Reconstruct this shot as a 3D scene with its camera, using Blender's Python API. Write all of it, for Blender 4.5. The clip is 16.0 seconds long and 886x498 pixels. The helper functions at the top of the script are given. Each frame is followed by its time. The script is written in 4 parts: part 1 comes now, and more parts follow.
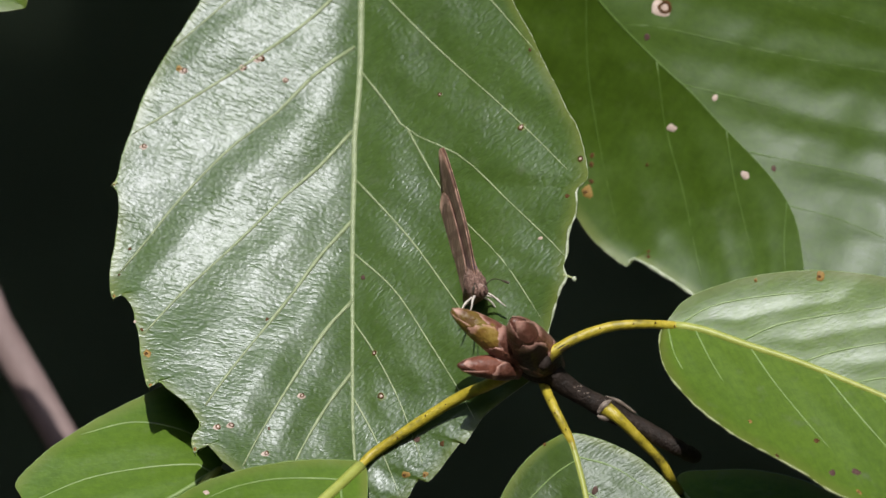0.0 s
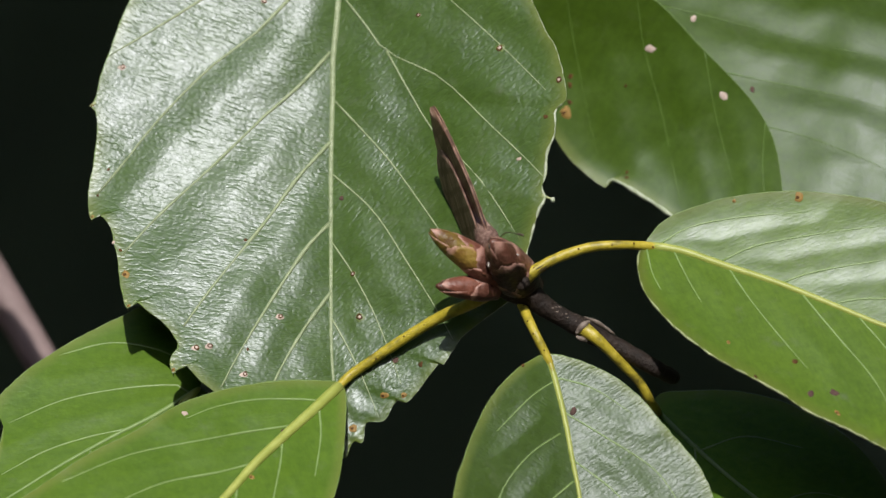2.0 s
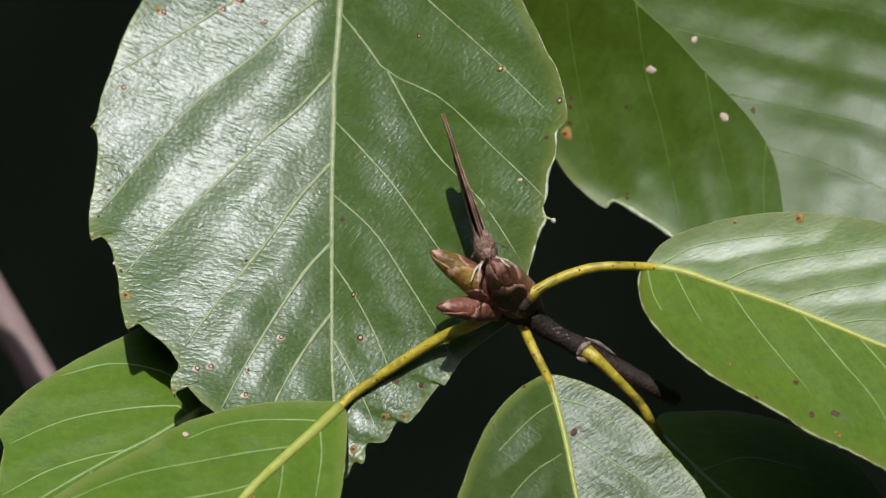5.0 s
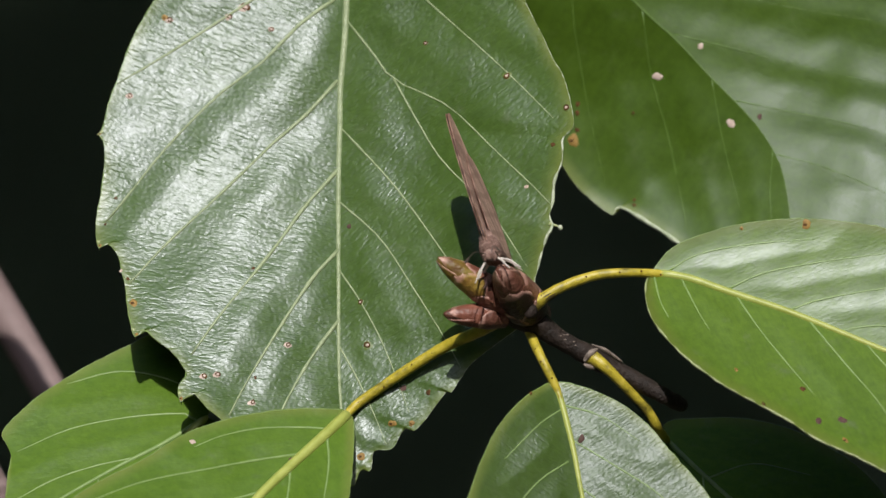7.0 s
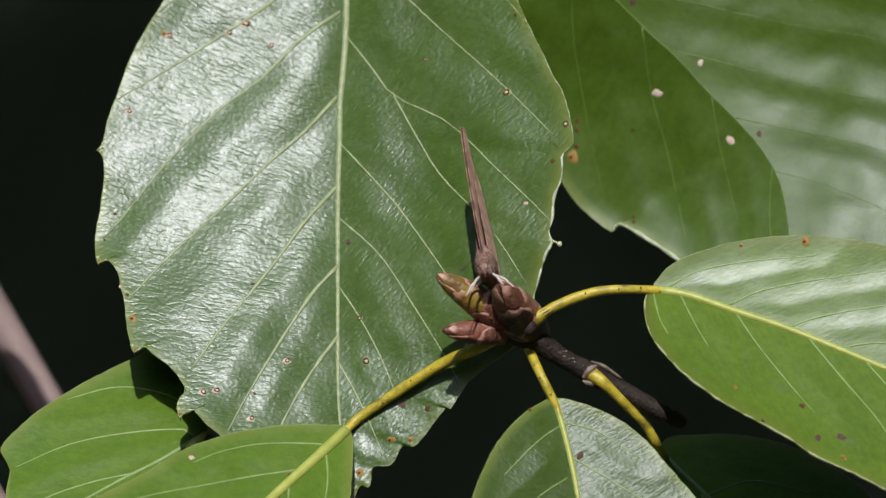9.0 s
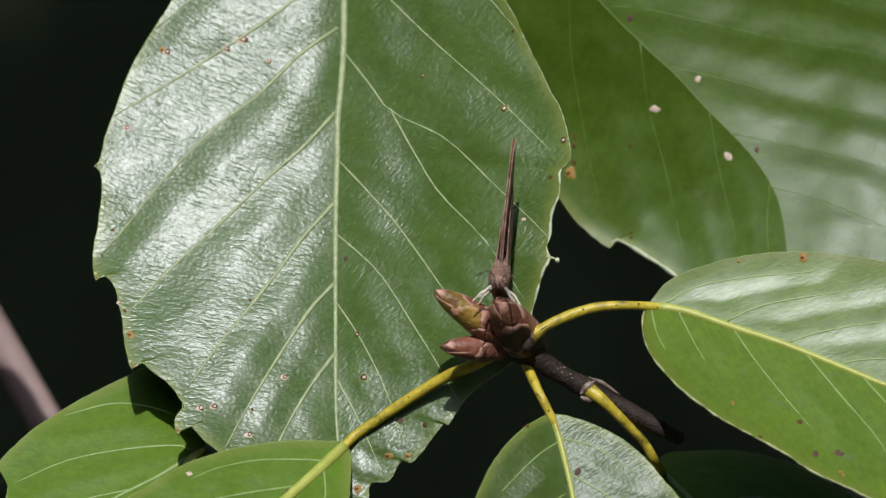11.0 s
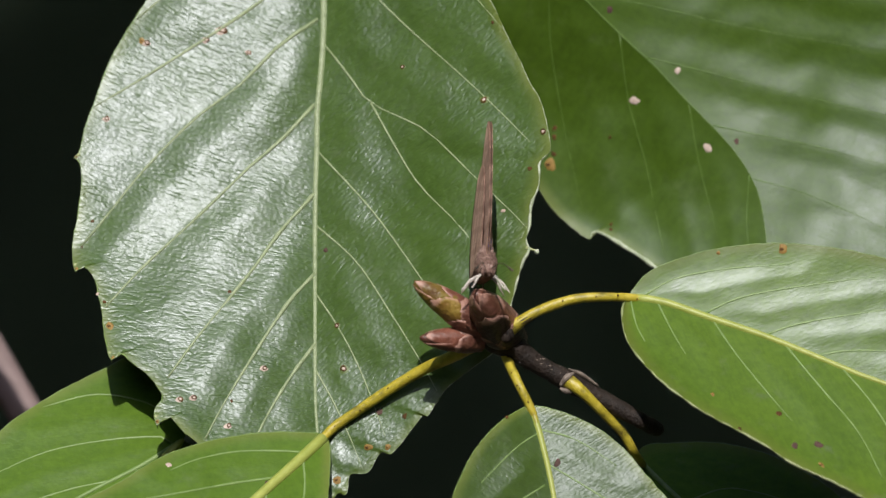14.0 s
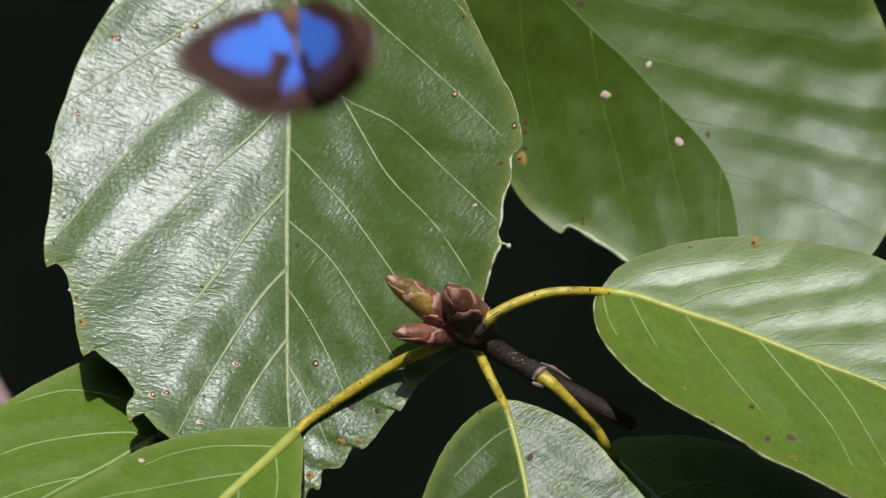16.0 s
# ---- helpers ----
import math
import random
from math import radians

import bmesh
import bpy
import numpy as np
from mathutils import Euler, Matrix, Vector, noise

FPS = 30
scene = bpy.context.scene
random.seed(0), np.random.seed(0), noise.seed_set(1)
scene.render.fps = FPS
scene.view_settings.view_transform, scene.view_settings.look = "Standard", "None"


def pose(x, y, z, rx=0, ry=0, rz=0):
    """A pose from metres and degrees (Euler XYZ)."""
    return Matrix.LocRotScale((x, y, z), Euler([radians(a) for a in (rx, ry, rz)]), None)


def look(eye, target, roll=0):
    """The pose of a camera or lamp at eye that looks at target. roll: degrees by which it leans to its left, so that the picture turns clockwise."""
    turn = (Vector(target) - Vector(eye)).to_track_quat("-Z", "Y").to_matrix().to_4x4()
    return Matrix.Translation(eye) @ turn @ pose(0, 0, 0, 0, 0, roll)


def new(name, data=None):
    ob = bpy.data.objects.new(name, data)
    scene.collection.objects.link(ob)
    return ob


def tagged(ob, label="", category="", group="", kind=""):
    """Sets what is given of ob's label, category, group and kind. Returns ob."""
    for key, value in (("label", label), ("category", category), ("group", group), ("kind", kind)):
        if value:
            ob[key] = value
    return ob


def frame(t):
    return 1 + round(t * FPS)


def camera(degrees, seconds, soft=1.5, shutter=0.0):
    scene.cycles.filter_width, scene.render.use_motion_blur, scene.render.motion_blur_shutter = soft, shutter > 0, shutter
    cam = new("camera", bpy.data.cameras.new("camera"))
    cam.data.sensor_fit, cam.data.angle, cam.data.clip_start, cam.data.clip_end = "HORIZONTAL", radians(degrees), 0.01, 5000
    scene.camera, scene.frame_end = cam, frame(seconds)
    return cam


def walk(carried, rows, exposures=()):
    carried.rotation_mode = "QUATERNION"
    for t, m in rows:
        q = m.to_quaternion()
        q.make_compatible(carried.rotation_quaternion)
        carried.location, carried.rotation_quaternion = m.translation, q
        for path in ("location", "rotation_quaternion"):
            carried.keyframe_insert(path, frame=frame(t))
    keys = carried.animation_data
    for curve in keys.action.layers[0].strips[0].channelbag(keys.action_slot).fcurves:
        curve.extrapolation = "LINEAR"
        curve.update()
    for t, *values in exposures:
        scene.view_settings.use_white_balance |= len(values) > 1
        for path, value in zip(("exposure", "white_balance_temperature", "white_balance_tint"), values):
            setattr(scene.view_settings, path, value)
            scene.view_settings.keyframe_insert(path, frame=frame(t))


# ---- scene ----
# The lens is long and stands 1.2 m off; the place lies round a sheet of 118 mm at height HIGH.
STAND, HIGH = 1200.0, 1.40
cam = camera(5.612, 16.0, soft=1.45, shutter=0.25)
EYE = Vector((0, -STAND / 1000, HIGH))
# seconds, the aim on that sheet in mm, roll in degrees
AIMS = [
    (0, -1.32, 8.50, -0.02),
    (0.5, -1.87, 6.20, 0.01),
    (1, -1.68, 4.20, 0.00),
    (1.5, 0.00, -0.00, -0.00),
    (2, 1.53, -2.02, -0.01),
    (2.5, 4.14, -1.28, -0.04),
    (3, 3.39, 1.25, -0.05),
    (3.5, 2.01, 0.55, 0.00),
    (5.8, 0.95, 1.25, -0.01),
    (6, 0.10, 2.22, -0.07),
    (6.5, -0.08, 3.85, -0.14),
    (7, 0.53, 1.70, -0.12),
    (7.5, 0.86, 1.41, -0.08),
    (8, 1.63, 1.47, -0.02),
    (8.5, 1.26, 2.72, 0.01),
    (9, 0.62, 3.86, -0.00),
    (11.3, 0.94, 6.51, -0.01),
    (11.5, 0.11, 6.89, 0.01),
    (12, -0.51, 7.18, 0.05),
    (12.5, 1.84, 6.87, 0.04),
    (13, 1.76, 5.64, 0.06),
    (13.5, 2.76, 3.77, 0.00),
    (14, 3.64, 4.86, 0.02),
    (14.5, 3.13, 5.29, 0.04),
    (15, 4.96, 5.80, -0.06),
    (15.5, 7.31, 4.47, -0.08),
    (16, 7.37, 4.12, -0.18),
]
walk(cam, [(t, look(EYE, (x / 1000, 0, HIGH + z / 1000), roll)) for t, x, z, roll in AIMS])
cam.data.dof.use_dof = True
cam.data.dof.focus_distance = STAND / 1000 - 0.002
cam.data.dof.aperture_fstop = 25.0

# ---- world, sun, exposure ----
SUN_UP, SUN_SIDE = 42.0, -3.0
world = bpy.data.worlds.new("world")
scene.world = world
world.use_nodes = True
wn = world.node_tree
sky = wn.nodes.new("ShaderNodeTexSky")
sky.sky_type = "NISHITA"
sky.sun_disc = False
sky.sun_elevation = radians(SUN_UP)
sky.sun_rotation = radians(180 + SUN_SIDE)
wn.links.new(sky.outputs[0], wn.nodes["Background"].inputs[0])
wn.nodes["Background"].inputs[1].default_value = 0.145
sun = new("sun", bpy.data.lights.new("sun", "SUN"))
sun.data.energy = 4.0
sun.data.angle = radians(0.55)
sun.data.color = (1.0, 0.975, 0.935)
sun_from = Vector((math.sin(radians(SUN_SIDE)) * math.cos(radians(SUN_UP)), -math.cos(radians(SUN_SIDE)) * math.cos(radians(SUN_UP)), math.sin(radians(SUN_UP))))
sun.matrix_world = look(EYE + sun_from * 3, EYE)
scene.view_settings.exposure = 0.12


# ---- materials ----
def material(name):
    m = bpy.data.materials.new(name)
    m.use_nodes = True
    nt = m.node_tree
    return m, nt, nt.nodes["Principled BSDF"]


def node(nt, kind, **values):
    n = nt.nodes.new(kind)
    for key, value in values.items():
        n.inputs[key.replace("_", " ")].default_value = value
    return n


def ramp(nt, source, stops):
    r = nt.nodes.new("ShaderNodeValToRGB")
    e = r.color_ramp.elements
    e[0].position, e[0].color = stops[0][0], (*stops[0][1], 1)
    e[1].position, e[1].color = stops[-1][0], (*stops[-1][1], 1)
    for p, c in stops[1:-1]:
        x = e.new(p)
        x.color = (*c, 1)
    nt.links.new(source, r.inputs[0])
    return r.outputs[0]


def mixed(nt, fac, a, b, blend="MIX"):
    n = nt.nodes.new("ShaderNodeMix")
    n.data_type = "RGBA"
    n.blend_type = blend
    for value, slot in ((fac, 0), (a, 6), (b, 7)):
        if hasattr(value, "node"):
            nt.links.new(value, n.inputs[slot])
        else:
            n.inputs[slot].default_value = value if slot == 0 else (*value, 1)
    return n.outputs[2]


def simple(name, stops, rough, scale, bump=0.3, detail=6, metallic=0.0, spec=0.5, dist=0.0001, stretch=(1, 1, 1)):
    m, nt, p = material(name)
    co = nt.nodes.new("ShaderNodeTexCoord")
    mp = node(nt, "ShaderNodeMapping", Scale=stretch)
    nt.links.new(co.outputs["Object"], mp.inputs[0])
    n = node(nt, "ShaderNodeTexNoise", Scale=scale, Detail=detail, Roughness=0.65)
    nt.links.new(mp.outputs[0], n.inputs["Vector"])
    nt.links.new(ramp(nt, n.outputs["Fac"], stops), p.inputs["Base Color"])
    p.inputs["Roughness"].default_value = rough
    p.inputs["Metallic"].default_value = metallic
    p.inputs["Specular IOR Level"].default_value = spec
    f = node(nt, "ShaderNodeTexNoise", Scale=scale * 4, Detail=4)
    nt.links.new(mp.outputs[0], f.inputs["Vector"])
    b = node(nt, "ShaderNodeBump", Strength=bump, Distance=dist)
    nt.links.new(f.outputs["Fac"], b.inputs["Height"])
    nt.links.new(b.outputs[0], p.inputs["Normal"])
    return m


def leaf_material(name, base, pale, rough, ridge=0.6, through_light=0.18, spec=0.5, edge=(0.16, 0.20, 0.035), ridge_mm=0.75, grime=0.3, grain=1.0):
    """Waxy leaf: blotches, fine cross ridges from the UV map 'ridges' (mm), pale yellow towards the margin (attribute 'rim')."""
    m, nt, p = material(name)
    co = nt.nodes.new("ShaderNodeTexCoord")
    big = node(nt, "ShaderNodeTexNoise", Scale=70, Detail=4, Roughness=0.6)
    nt.links.new(co.outputs["Object"], big.inputs["Vector"])
    fine = node(nt, "ShaderNodeTexNoise", Scale=900, Detail=5, Roughness=0.7)
    nt.links.new(co.outputs["Object"], fine.inputs["Vector"])
    uv = nt.nodes.new("ShaderNodeUVMap")
    uv.uv_map = "ridges"
    sway = node(nt, "ShaderNodeTexNoise", Scale=0.35, Detail=2, Roughness=0.6)
    sway.noise_dimensions = "2D"
    nt.links.new(uv.outputs[0], sway.inputs["Vector"])
    off = nt.nodes.new("ShaderNodeVectorMath")
    off.operation = "MULTIPLY_ADD"
    off.inputs[1].default_value = (1.3, 0.5, 0)
    nt.links.new(sway.outputs["Color"], off.inputs[0])
    nt.links.new(uv.outputs[0], off.inputs[2])
    mp = node(nt, "ShaderNodeMapping", Scale=(0.25 / ridge_mm, 1.0 / ridge_mm, 1))
    nt.links.new(off.outputs[0], mp.inputs[0])
    pillow = node(nt, "ShaderNodeTexVoronoi", Scale=1.0)
    pillow.voronoi_dimensions, pillow.feature = "2D", "DISTANCE_TO_EDGE"
    nt.links.new(mp.outputs[0], pillow.inputs["Vector"])
    rid = node(nt, "ShaderNodeTexNoise", Scale=0.9, Detail=3.0, Roughness=0.65, Distortion=0.15)
    rid.noise_dimensions = "2D"
    nt.links.new(mp.outputs[0], rid.inputs["Vector"])
    groove = ramp(nt, pillow.outputs["Distance"], [(0.0, (0.0,) * 3), (0.11, (0.65,) * 3), (0.24, (0.95,) * 3), (0.42, (1.0,) * 3)])
    swell = ramp(nt, rid.outputs["Fac"], [(0.25, (0,) * 3), (0.75, (1,) * 3)])
    deep = node(nt, "ShaderNodeTexNoise", Scale=0.16, Detail=2)
    deep.noise_dimensions = "2D"
    nt.links.new(uv.outputs[0], deep.inputs["Vector"])
    groove = mixed(nt, ramp(nt, deep.outputs["Fac"], [(0.35, (0.0,) * 3), (0.65, (0.8,) * 3)]), groove, (0.8, 0.8, 0.8))
    gap = node(nt, "ShaderNodeTexNoise", Scale=1.1, Detail=2)
    gap.noise_dimensions = "2D"
    nt.links.new(mp.outputs[0], gap.inputs["Vector"])
    groove = mixed(nt, ramp(nt, gap.outputs["Fac"], [(0.40, (0.0,) * 3), (0.60, (0.85,) * 3)]), groove, (0.85, 0.85, 0.85))
    crest = mixed(nt, 0.48, groove, swell)
    cell = node(nt, "ShaderNodeTexVoronoi", Scale=1700)
    nt.links.new(co.outputs["Object"], cell.inputs["Vector"])
    c = ramp(nt, big.outputs["Fac"], [(0.3, base), (0.72, pale)])
    c = mixed(nt, 0.35, c, ramp(nt, fine.outputs["Fac"], [(0.3, tuple(v * 0.6 for v in base)), (0.7, tuple(min(1, v * 1.25) for v in pale))]))
    c = mixed(nt, 0.15, c, ramp(nt, rid.outputs["Fac"], [(0.35, tuple(v * 0.6 for v in base)), (0.6, pale)]))
    at = nt.nodes.new("ShaderNodeAttribute")
    at.attribute_name = "rim"
    rimn = nt.nodes.new("ShaderNodeMath")
    rimn.operation = "MULTIPLY"
    nt.links.new(at.outputs["Fac"], rimn.inputs[0])
    nt.links.new(ramp(nt, big.outputs["Fac"], [(0.3, (0.35,) * 3), (0.6, (1,) * 3)]), rimn.inputs[1])
    c = mixed(nt, rimn.outputs[0], c, edge)
    dust = node(nt, "ShaderNodeTexNoise", Scale=260, Detail=8, Roughness=0.75)
    nt.links.new(co.outputs["Object"], dust.inputs["Vector"])
    dm = ramp(nt, dust.outputs["Fac"], [(0.56, (0,) * 3), (0.75, (grime,) * 3)])
    c = mixed(nt, dm, c, (0.20, 0.22, 0.15))
    nt.links.new(c, p.inputs["Base Color"])
    r = nt.nodes.new("ShaderNodeMapRange")
    r.inputs["To Min"].default_value, r.inputs["To Max"].default_value = rough - 0.06, rough + 0.09
    nt.links.new(fine.outputs["Fac"], r.inputs["Value"])
    nt.links.new(r.outputs[0], p.inputs["Roughness"])
    p.inputs["Specular IOR Level"].default_value = spec
    p.inputs["Specular Tint"].default_value = (0.90, 0.92, 1.0, 1)
    b1 = node(nt, "ShaderNodeBump", Strength=ridge, Distance=0.00030)
    nt.links.new(crest, b1.inputs["Height"])
    b2 = node(nt, "ShaderNodeBump", Strength=0.30 * grain, Distance=0.00010)
    nt.links.new(cell.outputs["Distance"], b2.inputs["Height"])
    nt.links.new(b1.outputs[0], b2.inputs["Normal"])
    nt.links.new(b2.outputs[0], p.inputs["Normal"])
    tr = nt.nodes.new("ShaderNodeBsdfTranslucent")
    nt.links.new(mixed(nt, 1.0, c, (1.0, 1.1, 0.35), "MULTIPLY"), tr.inputs[0])
    mx = nt.nodes.new("ShaderNodeMixShader")
    mx.inputs[0].default_value = through_light
    nt.links.new(p.outputs[0], mx.inputs[1])
    nt.links.new(tr.outputs[0], mx.inputs[2])
    nt.links.new(mx.outputs[0], nt.nodes["Material Output"].inputs[0])
    return m


LEAF = leaf_material("leaf_green", (0.049, 0.097, 0.011), (0.073, 0.132, 0.017), 0.375, ridge=0.31, ridge_mm=0.58, spec=0.92)
LEAF_SMOOTH = leaf_material("leaf_smooth", (0.074, 0.147, 0.008), (0.112, 0.196, 0.0135), 0.40, ridge=0.08, ridge_mm=0.8, spec=0.4, grain=0.6)
LEAF_DULL = leaf_material("leaf_dull", (0.043, 0.082, 0.008), (0.064, 0.114, 0.014), 0.42, ridge=0.26, ridge_mm=0.50, spec=0.75)
LEAF_BRIGHT = leaf_material("leaf_bright", (0.086, 0.162, 0.011), (0.150, 0.245, 0.020), 0.38, ridge=0.07, ridge_mm=0.5, spec=0.72, through_light=0.30, grime=0.5, grain=0.25)
LEAF_SHADE = leaf_material("leaf_shade", (0.08, 0.17, 0.010), (0.12, 0.23, 0.018), 0.5, ridge=0.08, ridge_mm=0.7, spec=0.2, through_light=0.34, grain=0.3)
LEAF_DEEP = leaf_material("leaf_deep", (0.050, 0.100, 0.005), (0.070, 0.128, 0.008), 0.43, ridge=0.05, ridge_mm=1.2, spec=0.55, grain=0.25, grime=0.15)
VEIN = simple("vein_pale", [(0.3, (0.20, 0.25, 0.12)), (0.7, (0.34, 0.39, 0.22))], 0.42, 900, bump=0.7, dist=0.0002)
VEIN_GREEN = simple("vein_green", [(0.3, (0.15, 0.235, 0.065)), (0.7, (0.23, 0.32, 0.11))], 0.45, 700)
VEIN_YELLOW = simple("vein_yellow", [(0.3, (0.26, 0.30, 0.05)), (0.7, (0.38, 0.41, 0.10))], 0.45, 500)
RIM = simple("rim_pale", [(0.3, (0.22, 0.27, 0.10)), (0.7, (0.40, 0.42, 0.22))], 0.5, 600)
RIM_WHITE = simple("rim_white", [(0.3, (0.20, 0.26, 0.12)), (0.65, (0.52, 0.55, 0.42))], 0.45, 900, bump=0.8, dist=0.0002)
RIM_GREEN = simple("rim_green", [(0.3, (0.10, 0.17, 0.04)), (0.7, (0.18, 0.25, 0.06))], 0.5, 600)
PETIOLE = simple("petiole_yellow", [(0.30, (0.09, 0.07, 0.015)), (0.40, (0.26, 0.21, 0.02)), (0.52, (0.42, 0.335, 0.028)), (0.75, (0.54, 0.43, 0.07))], 0.45, 420, stretch=(1, 1, 1), bump=0.6, dist=0.0002)
PETIOLE_BASE = simple("petiole_base", [(0.3, (0.035, 0.024, 0.010)), (0.55, (0.09, 0.065, 0.018)), (0.75, (0.20, 0.155, 0.03))], 0.55, 500, bump=0.6, dist=0.0002)
BARK = simple("twig_bark", [(0.3, (0.009, 0.006, 0.004)), (0.58, (0.021, 0.013, 0.009)), (0.68, (0.036, 0.024, 0.017)), (0.76, (0.26, 0.21, 0.18))], 0.7, 520, bump=0.9, dist=0.0003, spec=0.3)
BARK_GREY = simple("node_bark", [(0.3, (0.06, 0.04, 0.03)), (0.75, (0.30, 0.24, 0.195))], 0.65, 700, bump=0.9, dist=0.0003)
STICK = simple("stick_bark", [(0.3, (0.16, 0.11, 0.10)), (0.75, (0.30, 0.22, 0.21))], 0.7, 120, bump=0.6, dist=0.0004)


def scale_material(name, dark, middle, light):
    m = simple(name, [(0.30, dark), (0.52, middle), (0.75, light)], 0.45, 420, bump=0.8, dist=0.00025)
    nt = m.node_tree
    p = nt.nodes["Principled BSDF"]
    was = p.inputs["Base Color"].links[0].from_socket
    info = nt.nodes.new("ShaderNodeObjectInfo")
    tone = ramp(nt, info.outputs["Random"], [(0.0, (0.7, 0.65, 0.65)), (0.5, (1.0, 1.0, 1.0)), (1.0, (1.35, 1.2, 1.15))])
    c = mixed(nt, 1.0, was, tone, "MULTIPLY")
    rim = nt.nodes.new("ShaderNodeAttribute")
    rim.attribute_name = "rim"
    c = mixed(nt, rim.outputs["Fac"], c, (0.50, 0.28, 0.22))
    nt.links.new(c, p.inputs["Base Color"])
    return m


SCALE_RED = scale_material("bud_scale", (0.070, 0.026, 0.015), (0.150, 0.058, 0.038), (0.28, 0.145, 0.10))
SCALE_DARK = scale_material("bud_scale_dark", (0.014, 0.007, 0.004), (0.026, 0.012, 0.007), (0.055, 0.028, 0.018))
SCALE_GREEN = scale_material("bud_scale_green", (0.10, 0.040, 0.014), (0.17, 0.110, 0.020), (0.27, 0.21, 0.045))
SPOT_DARK = simple("spot_brown", [(0.3, (0.045, 0.022, 0.008)), (0.7, (0.12, 0.058, 0.018))], 0.85, 900, spec=0.2)
SPOT_PALE = simple("spot_pale", [(0.3, (0.40, 0.29, 0.23)), (0.7, (0.62, 0.50, 0.43))], 0.7, 900)
SPOT_ORANGE = simple("spot_orange", [(0.3, (0.20, 0.11, 0.02)), (0.7, (0.30, 0.18, 0.04))], 0.7, 700)
SPOT_PURPLE = simple("spot_purple", [(0.3, (0.045, 0.024, 0.018)), (0.7, (0.11, 0.062, 0.05))], 0.8, 800, spec=0.25)
SPOT_HALO = simple("spot_halo", [(0.3, (0.07, 0.11, 0.018)), (0.7, (0.11, 0.145, 0.03))], 0.5, 900)
VEIN_DEEP = simple("vein_deep", [(0.3, (0.065, 0.125, 0.015)), (0.7, (0.10, 0.17, 0.03))], 0.5, 700)
FUR = simple("body_fur", [(0.3, (0.17, 0.10, 0.08)), (0.5, (0.29, 0.175, 0.14)), (0.7, (0.46, 0.31, 0.25))], 0.95, 2600, bump=1.0, spec=0.1, dist=0.0004)
HAIR = simple("body_hair", [(0.3, (0.24, 0.145, 0.115)), (0.5, (0.36, 0.23, 0.185)), (0.7, (0.55, 0.40, 0.34))], 0.9, 1500, spec=0.15)
LEG = simple("leg_pale", [(0.3, (0.36, 0.30, 0.26)), (0.7, (0.72, 0.66, 0.58))], 0.6, 900)
FEELER = simple("feeler_dark", [(0.3, (0.03, 0.02, 0.015)), (0.7, (0.10, 0.07, 0.05))], 0.6, 900)
EYEBALL = simple("eyeball_dark", [(0.3, (0.05, 0.03, 0.024)), (0.7, (0.10, 0.062, 0.05))], 0.25, 900)
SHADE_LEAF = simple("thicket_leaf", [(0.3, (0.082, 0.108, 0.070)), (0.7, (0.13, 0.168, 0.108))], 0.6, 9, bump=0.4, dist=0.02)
SOIL = simple("forest_floor", [(0.3, (0.025, 0.018, 0.012)), (0.7, (0.07, 0.05, 0.03))], 0.9, 6, bump=0.8, dist=0.02)


# ---- helpers for building ----
def at(x, z, y):
    """Metres from mm on the sheet and mm behind it, along the line of sight."""
    k = (1 + y / STAND) / 1000
    return Vector((x * k, y / 1000, HIGH + z * k))


def thing(name, where, label, category, group="", kind=""):
    ob = new(name)
    ob.empty_display_size = 0.005
    ob.matrix_world = Matrix.Translation(where)
    return tagged(ob, label, category, group, kind)


def base_of(parent):
    w = Vector((0, 0, 0))
    while parent:
        w = w + parent.location
        parent = parent.parent
    return w


def part(name, bm, mat, parent, label="", smooth=True):
    """Links a bmesh, drawn in the world's metres, as one mesh under its thing."""
    me = bpy.data.meshes.new(name)
    shift = base_of(parent)
    for v in bm.verts:
        v.co -= shift
    bm.normal_update()
    bm.to_mesh(me)
    bm.free()
    for m in mat if isinstance(mat, (list, tuple)) else [mat]:
        me.materials.append(m)
    for f in me.polygons:
        f.use_smooth = smooth
    ob = new(name, me)
    ob.parent = parent
    return tagged(ob, label)


def spline(pts, n):
    """n points, evenly spaced, on a curve through pts."""
    p = np.array([tuple(q) for q in pts], float)
    e = np.vstack([2 * p[0] - p[1], p, 2 * p[-1] - p[-2]])
    out = []
    for i in range(1, len(e) - 2):
        a, b, c, d = e[i - 1], e[i], e[i + 1], e[i + 2]
        s = np.linspace(0, 1, 24, endpoint=False)[:, None]
        out.append(0.5 * (2 * b + (c - a) * s + (2 * a - 5 * b + 4 * c - d) * s ** 2 + (3 * b - a - 3 * c + d) * s ** 3))
    out = np.vstack(out + [p[-1:]])
    l = np.r_[0, np.cumsum(np.linalg.norm(np.diff(out, axis=0), axis=1))]
    w = np.linspace(0, l[-1], n)
    return np.stack([np.interp(w, l, out[:, k]) for k in range(out.shape[1])], 1)


